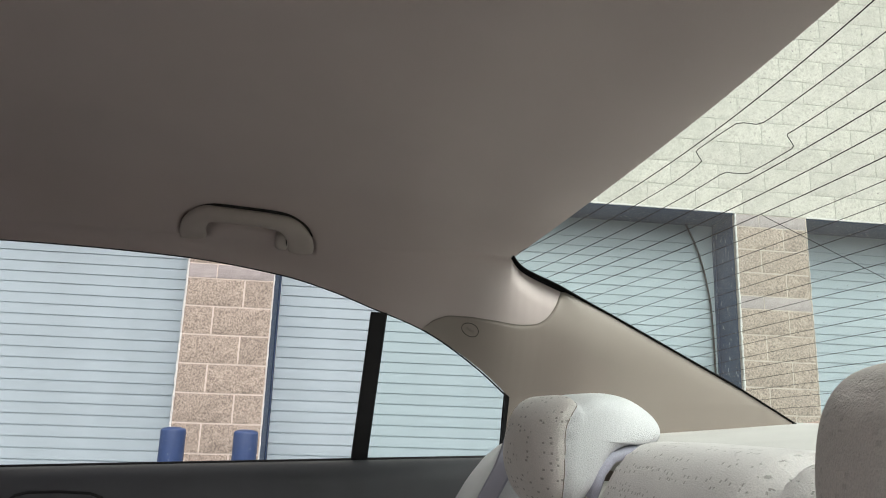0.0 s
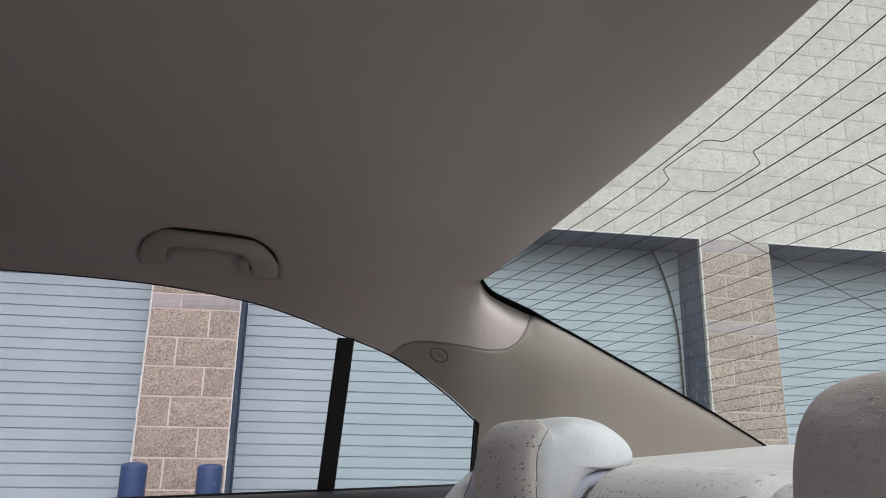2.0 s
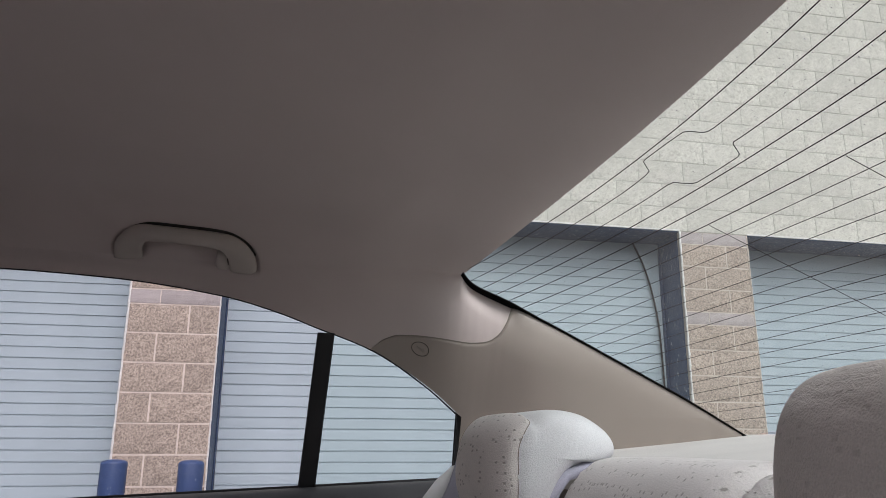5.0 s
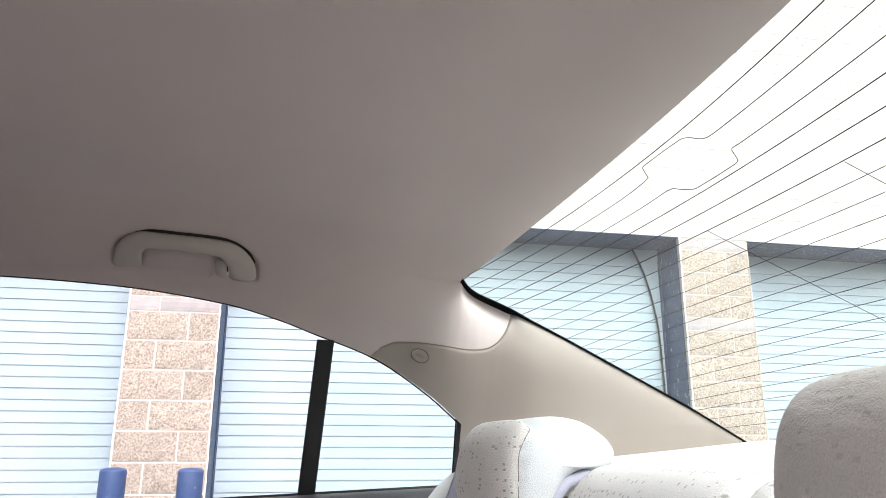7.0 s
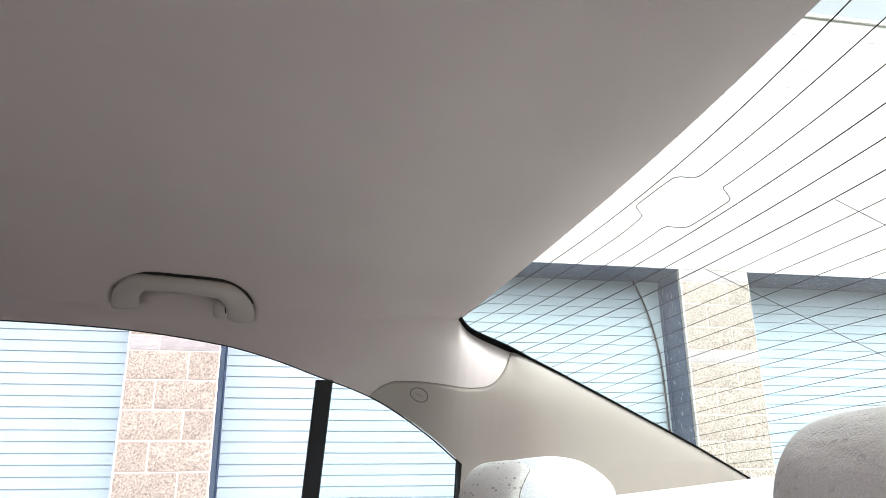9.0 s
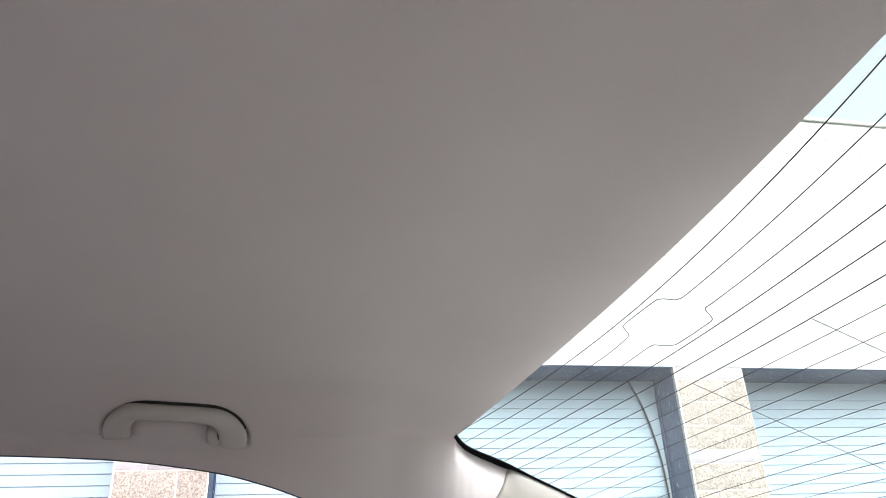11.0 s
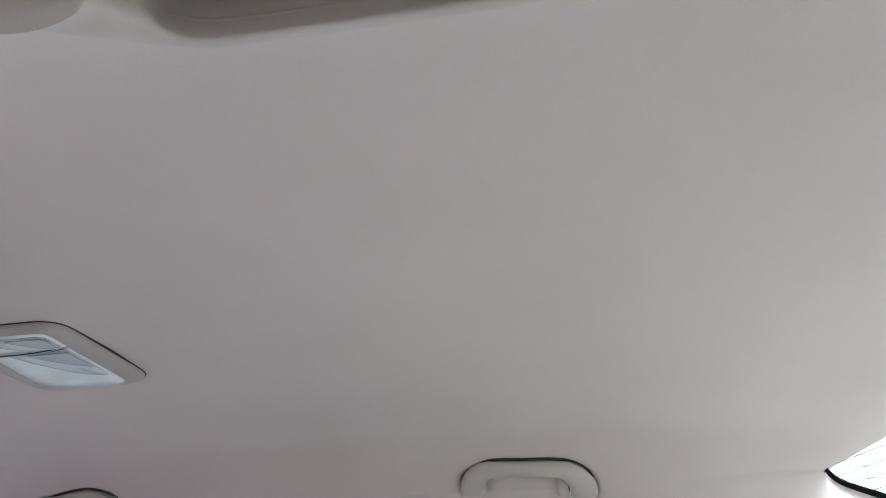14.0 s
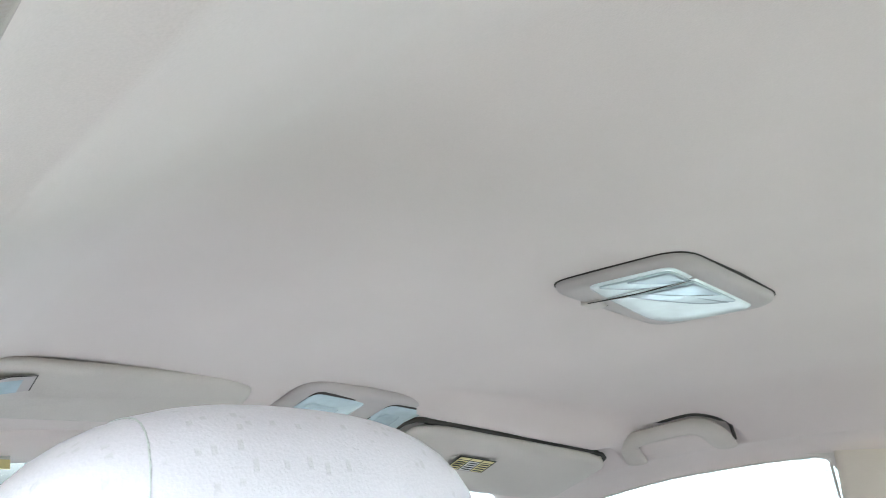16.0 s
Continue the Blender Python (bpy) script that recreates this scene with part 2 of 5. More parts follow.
PAINT = material("rose_beige_paint", (0.42, 0.36, 0.345), 0.3, 0.4, vary=0.03, coat=0.5)
YELLOW = material("yellow_label", (0.68, 0.60, 0.29), 0.6, vary=0.04)
WHITE = material("white_label", (0.75, 0.75, 0.72), 0.6, vary=0.03)
INK = material("black_ink", (0.03, 0.03, 0.03), 0.7)


# ---- building helpers ----
import functools
def finish(ob, mat, smooth=True):
    ob.data.materials.append(mat)
    if smooth:
        for p in ob.data.polygons:
            p.use_smooth = True
    return ob


def part(name, bm, mat, parent=None, label="", smooth=True):
    """One mesh object out of a bmesh, under a thing or a part."""
    me = bpy.data.meshes.new(name)
    bmesh.ops.recalc_face_normals(bm, faces=bm.faces)
    bm.to_mesh(me)
    bm.free()
    ob = finish(new(name, me), mat, smooth)
    if parent:
        ob.parent = parent
    if label:
        ob["label"] = label
    return ob


def empty(name, at=(0, 0, 0)):
    ob = new(name)
    ob.empty_display_size = 0.05
    ob.location = at
    return ob


def curve_through(xs, ys):
    """A smooth function through the given pairs (monotone cubic)."""
    xs, ys = np.array(xs, float), np.array(ys, float)
    h, d = np.diff(xs), np.diff(ys) / np.diff(xs)
    m = np.zeros(len(xs))
    m[0], m[-1] = d[0], d[-1]
    for i in range(1, len(xs) - 1):
        m[i] = 0 if d[i - 1] * d[i] <= 0 else (h[i - 1] + h[i]) * 3 / ((2 * h[i] + h[i - 1]) / d[i - 1] + (h[i] + 2 * h[i - 1]) / d[i])

    def f(x):
        x = min(max(x, xs[0]), xs[-1])
        i = min(int(np.searchsorted(xs, x, "right")) - 1, len(xs) - 2)
        t = (x - xs[i]) / h[i]
        return ((2 * t**3 - 3 * t**2 + 1) * ys[i] + (t**3 - 2 * t**2 + t) * h[i] * m[i] + (3 * t**2 - 2 * t**3) * ys[i + 1] + (t**3 - t**2) * h[i] * m[i + 1])
    return f


def sheet(rows, thick=None):
    """A quad sheet through rows of points; thick: a vector along which a second skin is laid, with closed rims."""
    bm = bmesh.new()
    n, k = len(rows), len(rows[0])
    top = [[bm.verts.new(p) for p in r] for r in rows]
    for i in range(n - 1):
        for j in range(k - 1):
            bm.faces.new((top[i][j], top[i + 1][j], top[i + 1][j + 1], top[i][j + 1]))
    if thick is not None:
        low = [[bm.verts.new(Vector(p) + Vector(thick)) for p in r] for r in rows]
        for i in range(n - 1):
            for j in range(k - 1):
                bm.faces.new((low[i][j], low[i][j + 1], low[i + 1][j + 1], low[i + 1][j]))
        for i in range(n - 1):
            bm.faces.new((top[i][0], low[i][0], low[i + 1][0], top[i + 1][0]))
            bm.faces.new((top[i][-1], top[i + 1][-1], low[i + 1][-1], low[i][-1]))
        for j in range(k - 1):
            bm.faces.new((top[0][j], top[0][j + 1], low[0][j + 1], low[0][j]))
            bm.faces.new((top[-1][j], low[-1][j], low[-1][j + 1], top[-1][j + 1]))
    return bm


def box(x0, x1, y0, y1, z0, z1, bevel=0.0, segments=2):
    bm = bmesh.new()
    bmesh.ops.create_cube(bm, size=1.0, matrix=Matrix.Translation(((x0 + x1) / 2, (y0 + y1) / 2, (z0 + z1) / 2)) @ Matrix.Diagonal((x1 - x0, y1 - y0, z1 - z0, 1)))
    if bevel:
        bmesh.ops.bevel(bm, geom=bm.edges[:], offset=bevel, segments=segments, affect="EDGES")
    return bm


def tube(points, radius, sides=8, flat=1.0, normal=None):
    """A round or flattened rod along points. radius: one number or one for each point; flat: its width along normal against the other."""
    bm = bmesh.new()
    pts = [Vector(p) for p in points]
    rad = radius if isinstance(radius, (list, tuple)) else [radius] * len(pts)
    rings = []
    for i, p in enumerate(pts):
        t = (pts[min(i + 1, len(pts) - 1)] - pts[max(i - 1, 0)]).normalized()
        nn = Vector(normal) if normal is not None else (Vector((0, 0, 1)) if abs(t.z) < 0.9 else Vector((1, 0, 0)))
        nn = (nn - t * nn.dot(t)).normalized()
        s = t.cross(nn)
        rings.append([bm.verts.new(p + (s * math.cos(a) + nn * (flat[i] if isinstance(flat, list) else flat) * math.sin(a)) * rad[i]) for a in [2 * math.pi * q / sides for q in range(sides)]])
    for a, b in zip(rings, rings[1:]):
        for q in range(sides):
            bm.faces.new((a[q], a[(q + 1) % sides], b[(q + 1) % sides], b[q]))
    bm.faces.new(rings[0][::-1])
    bm.faces.new(rings[-1])
    return bm


def cushion(sx, sy, sz, power=3.0, shape=None, n=40):
    """A soft rounded block (superellipsoid) of the given half sizes, bent by shape(x, y, z)."""
    bm = bmesh.new()
    bmesh.ops.create_uvsphere(bm, u_segments=n, v_segments=n // 2, radius=1.0)
    for v in bm.verts:
        x, y, z = v.co
        g = (abs(x)**power + abs(y)**power + abs(z)**power)**(1 / power)
        p = Vector((x / g * sx, y / g * sy, z / g * sz))
        v.co = shape(p) if shape else p
    return bm


def rounded_outline(x0, x1, y0, y1, r, n=6):
    """A rounded rectangle, counter-clockwise. r: one radius or four (x1y1, x0y1, x0y0, x1y0)."""
    rr = r if isinstance(r, tuple) else (r,) * 4
    out = []
    for (cx, cy, a), q in zip(((x1, y1, 0), (x0, y1, 90), (x0, y0, 180), (x1, y0, 270)), rr):
        ox, oy = cx + (q if cx == x0 else -q), cy + (q if cy == y0 else -q)
        out += [(ox + q * math.cos(radians(a + 90 * k / n)), oy + q * math.sin(radians(a + 90 * k / n))) for k in range(n + 1)]
    return out


def rings_mesh(rings, cap_first=True, cap_last=True):
    """Skins closed rings of points of equal count, one after another."""
    bm = bmesh.new()
    vs = [[bm.verts.new(p) for p in r] for r in rings]
    k = len(vs[0])
    for a, b in zip(vs, vs[1:]):
        for q in range(k):
            bm.faces.new((a[q], a[(q + 1) % k], b[(q + 1) % k], b[q]))
    if cap_first:
        bm.faces.new(vs[0][::-1])
    if cap_last:
        bm.faces.new(vs[-1])
    return bm


# ---- the cabin's main surfaces: x to the rear, y to the car's right, z up ----
crown = curve_through((-1.30, -1.15, -1.05, -0.95, -0.75, -0.50, -0.10, 0.15, 0.35, 0.51), (1.215, 1.268, 1.300, 1.325, 1.353, 1.367, 1.362, 1.350, 1.324, 1.282))
fall = curve_through((0, 0.2, 0.35, 0.43, 0.455, 0.475, 0.495, 0.52, 0.545, 0.573), (0, 0.005, 0.0125, 0.0195, 0.0245, 0.032, 0.043, 0.058, 0.076, 0.095))
fade = curve_through((0.0, 0.25, 0.40, 0.50), (1.0, 0.80, 0.45, 0.24))
rail = curve_through((-1.35, -1.1, -0.85, -0.6, -0.40, -0.30, -0.13, 0.06, 0.156, 0.217, 0.32, 0.43, 0.496), (1.10, 1.165, 1.215, 1.240, 1.245, 1.244, 1.238, 1.216, 1.192, 1.171, 1.135, 1.070, 1.018))
REAR_X, RAIL_Y = 0.507, 0.573


def header_x(y):
    return REAR_X - (0.033 if y > 0 else 0.0445) * (abs(y) / RAIL_Y)**2


def ceiling_z(x, y):
    return crown(x) - fall(abs(y)) * fade(x)


def glass_z(x, y):
    return 1.266 - 0.497 * (x - 0.475) + 0.035 * (1 - (y / 0.58)**2)


def side_y(z):
    return 0.634 + 0.3 * (1.168 - z)


glass_edge = curve_through((0.474, 0.485, 0.495, 0.510, 0.545, 0.572, 0.579, 0.615, 0.67, 0.78, 0.885, 1.03), (0.575, 0.588, 0.597, 0.600, 0.595, 0.589, 0.583, 0.579, 0.575, 0.574, 0.574, 0.587))


def upper_edge(x):
    if x <= 0.474:
        return Vector((x, RAIL_Y, ceiling_z(x, RAIL_Y)))
    return Vector((x, glass_edge(x), glass_z(x, glass_edge(x))))


def lower_edge(x):
    if x <= 0.496:
        z = rail(x)
        return Vector((x, side_y(z) - 0.002, z))
    a, a0, b0 = upper_edge(x), upper_edge(0.496), lower_edge(0.496)
    return Vector((x, a.y + (b0.y - a0.y) / (a0.z - b0.z) * (a.z - 0.86), 0.86))


@functools.lru_cache(maxsize=None)
def eased(x):
    """The side lining's broad lie at x: an eased upper edge (y, z) and slope."""
    y = z = k = 0.0
    for i in range(-5, 6):
        q = x + 0.018 * i
        a, b = upper_edge(q), lower_edge(q)
        y, z, k = y + a.y / 11, z + a.z / 11, k + (b.y - a.y) / (a.z - b.z) / 11
    return y, z, k


def ease(f):
    f = min(max(f, 0.0), 1.0)
    return f * f * (3 - 2 * f)


def flank(x, v, lift=0.0, side=1, trim=False):
    """A point on the cabin's side lining between its upper edge (v=0) and the window's edge (v=1)."""
    a, b = upper_edge(x), lower_edge(x)
    soft = 1 - min(max((x - 0.25) / 0.2, 0), 1)
    c = (a + b) / 2 + Vector((0, 0.012, 0.008)) * soft
    p = a * (1 - v)**2 + c * 2 * v * (1 - v) + b * v * v
    if x > 0.34:
        y, z, k = eased(round(x, 4))
        m = ease((a.z - p.z) / 0.05)
        lie = (a.y + k * (a.z - p.z)) * (1 - m) + (y + k * (z - p.z)) * m
        p.y += (lie - p.y) * ease((x - 0.34) / 0.10)
        d = max(0, a.z - p.z)
        # below the glass the lining rolls inward, so that it turns up to the rear window
        roll = 0.021 * ease((x - 0.36) / 0.12) * (1 - 0.75 * ease((x - 0.56) / 0.22)) * (1 - ease((1.15 - p.z) / 0.17))
        p.y -= roll * math.sin(math.pi / 2 * min(1, d / 0.095))
        p.y -= 0.014 * ease((x - 0.52) / 0.10) * (1 - math.exp(-d / 0.022))
    return Vector((p.x, (p.y - lift) * side, p.z))


def flank_at(x, z, lift=0.0, side=1):
    """The point of the side lining at x and height z."""
    lo, hi = 0.0, 1.0
    for _ in range(26):
        mid = (lo + hi) / 2
        if flank(x, mid).z > z:
            lo = mid
        else:
            hi = mid
    return flank(x, hi, lift, side, True)


seam_z = curve_through((0.32, 0.345, 0.369, 0.40, 0.443, 0.50, 0.524, 0.542, 0.556, 0.568, 0.578), (1.136, 1.153, 1.160, 1.159, 1.154, 1.147, 1.149, 1.158, 1.176, 1.203, 1.235))


def seam_v(x):
    """Where the pillar trim's upper seam crosses the side lining."""
    lo, hi = 0.0, 1.0
    for _ in range(24):
        mid = (lo + hi) / 2
        if flank(x, mid).z > seam_z(x):
            lo = mid
        else:
            hi = mid
    return hi


# ---- ground and building ----
GROUND_Z = -0.05
ground = part("ground", sheet([[(x, y, GROUND_Z) for y in (-400, -30, -6, 4, 12, 60, 400)] for x in (-400, -40, -8, 0, 8, 40, 400)]), ASPHALT, smooth=False)
tagged(ground, "worn grey concrete yard beside the building", "ground", kind="structure")

WALL = Matrix.Translation((0, 4.6446, 0)) @ Matrix.Rotation(radians(-1.791), 4, "Z")
LINTEL, TOP, DEPTH, COURSE = 2.678, 5.33, 0.39, 0.2032
PIER_W, PITCH, PIER_X = 0.61, 4.218, -0.865
PIERS = [PIER_X + PITCH * k for k in range(-3, 5)]

wall_north = empty("wall_north")
wall_north.matrix_world = WALL
tagged(wall_north, "cream painted concrete block wall over tan block piers", "wall", kind="structure")
part("mortar_backing", box(PIERS[0] - 6, PIERS[-1] + 6, 0.006, 0.45, LINTEL, TOP, 0), MORTAR, wall_north, smooth=False)
part("coping", box(PIERS[0] - 6, PIERS[-1] + 6, -0.02, 0.47, TOP, TOP + 0.05, 0.006), CREAM, wall_north, smooth=False)
for k, px in enumerate(PIERS):
    part("pier_core", box(px + 0.001, px + PIER_W - 0.001, 0.006, 0.45, GROUND_Z, LINTEL - 0.002, 0), HAZED_GROUT if k == 4 else GROUT, wall_north, smooth=False)
part("lower_wall", box(PIERS[0] - 6, PIERS[0] - 3.6, 0.0, 0.45, GROUND_Z, LINTEL - 0.002, 0), TAN, wall_north, smooth=False)
part("lower_wall", box(PIERS[-1] + 4.2, PIERS[-1] + 6, 0.0, 0.45, GROUND_Z, LINTEL - 0.002, 0), TAN, wall_north, smooth=False)
for sx0, sx1, sy1 in ((PIERS[0] - 6, PIERS[0] - 5.8, 12), (PIERS[-1] + 5.8, PIERS[-1] + 6, 12)):
    part("end_wall", box(sx0, sx1, 0.45, sy1, GROUND_Z, TOP, 0), CREAM, wall_north, smooth=False)
part("roof_deck", box(PIERS[0] - 6, PIERS[-1] + 6, 0.45, 12, TOP - 0.2, TOP - 0.05, 0), CREAM, wall_north, smooth=False)


def roller_door(x0, x1, full):
    """A closed coiling door in its deep opening: steel reveals, side guides and interlocking slats."""
    door = empty("roller_door", (0, 0, 0))
    door.matrix_world = WALL
    tagged(door, "pale blue-grey steel roller door closed in a dark blue frame", "roller door", "roller doors in the wall")
    for xa, xb in ((x0 + 0.001, x0 + 0.006), (x1 - 0.006, x1 - 0.001)):
        part("reveal", box(xa, xb, 0.050, DEPTH + 0.06, GROUND_Z, LINTEL, 0.002, 1), JAMB, door, "dark blue painted steel reveal", False)
    part("soffit", box(x0 + 0.012, x1 - 0.012, 0.004, DEPTH + 0.06, LINTEL - 0.012, LINTEL + 0.004, 0.002, 1), JAMB, door, "dark blue painted steel soffit", False)
    for xa, xb in ((x0 + 0.006, x0 + 0.018), (x1 - 0.018, x1 - 0.006)):
        part("guide", box(xa, xb, DEPTH - 0.05, DEPTH - 0.004, GROUND_Z, LINTEL - 0.10, 0.004, 1), JAMB, door, "dark blue steel guide channel", False)
    h = 0.0795
    count = int((LINTEL - 0.05 - GROUND_Z) / h)
    if full:
        prof = [(0.000, 0.0), (0.000, 0.0046), (-0.0098, 0.0056), (-0.010, 0.020), (-0.010, 0.060), (-0.0098, 0.0764), (0.000, 0.0770), (0.000, 0.0795)]
        first = part("slat", sheet([[(x, DEPTH + d, z) for d, z in prof] for x in (x0 + 0.02, (x0 + x1) / 2, x1 - 0.02)]), SLAT, door, smooth=False)
        first.location.z = GROUND_Z
        for i in range(1, count):
            o = first.copy()
            scene.collection.objects.link(o)
            o.location.z = GROUND_Z + i * h
    else:
        part("curtain", sheet([[(x, DEPTH + (-0.011 if q else 0.004), GROUND_Z + (i + f) * h) for i in range(count) for f, q in ((0.0, 0), (0.1, 1), (0.85, 1), (0.95, 0))] for x in (x0 + 0.02, x1 - 0.02)]), SLAT, door, smooth=False)
    part("backing", box(x0 + 0.02, x1 - 0.02, DEPTH + 0.012, DEPTH + 0.05, GROUND_Z, LINTEL - 0.015, 0), SLAT, door, smooth=False)
    return door


for k, px in enumerate(PIERS[:-1]):
    roller_door(px + PIER_W, px + PITCH, k in (2, 3, 4))
# a curved steel seal hangs inside the opening beside the second pier, and a mate at its other side
for px in (PIERS[4],):
    reach = curve_through((0.0, 1.4, 1.9, 2.2, 2.45, 2.66), (0.035, 0.035, 0.045, 0.085, 0.15, 0.24))
    arc = [(px - 0.012 - reach(z), DEPTH - 0.03, z) for z in np.linspace(0.0, LINTEL - 0.02, 40)]
    seal = part("door_seal", tube(arc, 0.008, 8), SEAM)
    seal.matrix_world = WALL
    tagged(seal, "black rubber seal curving away beside the roller door", "seal")
    part("seal_strip", sheet([[(x + f * (px - 0.012 - x), y + 0.012, z) for f in (0.02, 1.0)] for x, y, z in arc]), SLAT, seal, "grey strip behind the seal", False)

# blue bollards before the pier
def bollard(x, y, top):
    r = 0.077
    b = part("bollard", rings_mesh([[(q * math.cos(a), q * math.sin(a), z) for a in [2 * math.pi * i / 28 for i in range(28)]]
                                    for q, z in ((r, 0), (r, top - 0.018), (r * 0.97, top - 0.008), (r * 0.85, top - 0.001), (r * 0.5, top + 0.006), (r * 0.1, top + 0.008))]), BOLLARD)
    b.matrix_world = WALL @ Matrix.Translation((x, y, GROUND_Z))
    return tagged(b, "blue painted steel pipe bollard before a tan block pier", "bollard", "bollards before the wall")


for px in PIERS[2:5]:
    bollard(px + 0.112, -0.40, 0.905)
    bollard(px + 0.562, -0.40, 0.902)


# ---- cabin shell ----
XF = -1.22
DENTS = [(0.0, 0.055, 0.014), (-0.832, -0.17, 0.024)]


def dent(x, h):
    """How deep the lining is sunk round a grab handle; h: height over its feet along the lining."""
    deep = 0.0
    for cx, tilt, low in DENTS:
        t = h + tilt * (x - cx) + low
        if t <= 0:
            continue
        r = (abs((x - cx) / 0.117)**3.0 + abs(t / 0.0625)**3.0)**(1 / 3.0)
        deep = max(deep, 0.017 * min(max((1.0 - r) / 0.035, 0), 1) * min(1, t / 0.03) * ease((r - 0.45) / 0.35))
    return deep


def lining_row(x):
    """Points across the cabin at x: left window edge, left flank, ceiling, right flank, right window edge."""
    rows = []
    half = []
    k = 34
    for i in range(k + 1):
        p = flank(x, 1 - i / k)
        half.append(p)
    ys = [RAIL_Y - 0.0035 * i for i in range(1, 28)] + [RAIL_Y - 0.0945 - (RAIL_Y - 0.0945) * i / 24 for i in range(1, 25)]
    for y in ys:
        half.append(Vector((x, y, ceiling_z(x, y))))
    out = []
    for p in half:
        h = (p.z - 1.266) / 0.80
        d = dent(x, h) if p.y > 0.49 else 0.0
        out.append(Vector((p.x, p.y + d * 0.8, p.z + d * 0.6)))
    plain = half if x < -0.6 else out
    return [Vector((p.x, -p.y, p.z)) for p in plain] + out[::-1][1:]


liner_x = list(np.linspace(XF, -0.97, 26)) + list(np.linspace(-0.965, -0.685, 70)) + list(np.linspace(-0.67, -0.15, 50)) + list(np.linspace(-0.145, 0.145, 72)) + list(np.linspace(0.15, 0.30, 24))
rows = [lining_row(x) for x in liner_x]
# towards the rear window the columns close up to its curved header, and the flanks end at the pillar trim's seam
for f in np.linspace(0.02, 1.0, 56):
    row = []
    for p in lining_row(0.30):
        y = abs(p.y)
        if y <= RAIL_Y:
            x = 0.30 + f * (header_x(p.y) - 0.30)
            # the lining's rear edge closes on the glass
            end = header_x(p.y)
            z = ceiling_z(x, y) + (glass_z(end, y) - 0.0015 - ceiling_z(end, y)) * max(0, (f - 0.45) / 0.55)**2
            # and rolls up to it over the last few centimetres
            u = max(0, (f - 0.30) / 0.70)
            z -= 0.0045 * 6.75 * u * u * (1 - u) * (1 - (y / RAIL_Y)**6)
            row.append(Vector((x, p.y, z)))
        else:
            row.append(None)
    s = [i for i, q in enumerate(row) if q is not None]
    x = 0.30 + f * (0.474 - 0.30)
    n1 = s[0]
    end = min(1.0, seam_v(x) + 0.03) if x > 0.325 else 1.0
    for i in range(n1):
        v = end * (1 - i / n1)
        row[i] = flank(x, v, side=-1)
        row[-1 - i] = flank(x, v)
    rows.append(row)
n1 = [i for i, q in enumerate(rows[-1]) if abs(q.y) <= RAIL_Y + 1e-6 and q.x > 0.46][0]
tails = []
for x in np.linspace(0.478, 0.5755, 24):
    end = seam_v(x) + 0.03
    tails.append([flank(x, end * (1 - i / n1)) for i in range(n1 + 1)])
bm = bmesh.new()
grid = [[bm.verts.new(p) for p in r] for r in rows]
width = len(grid[0])
for i in range(len(grid) - 1):
    for j in range(width - 1):
        bm.faces.new((grid[i][j], grid[i + 1][j], grid[i + 1][j + 1], grid[i][j + 1]))
for side in (1, -1):
    last = [grid[-1][width - 1 - i] if side == 1 else grid[-1][i] for i in range(n1 + 1)]
    for t_row in tails:
        nxt = [bm.verts.new((p.x, p.y * side, p.z)) for p in t_row]
        for i in range(n1):
            bm.faces.new((last[i], last[i + 1], nxt[i + 1], nxt[i]))
        last = nxt
headliner = part("headliner", bm, LINER)
tagged(headliner, "smooth grey-beige cloth headliner of the car's roof", "ceiling", kind="structure")

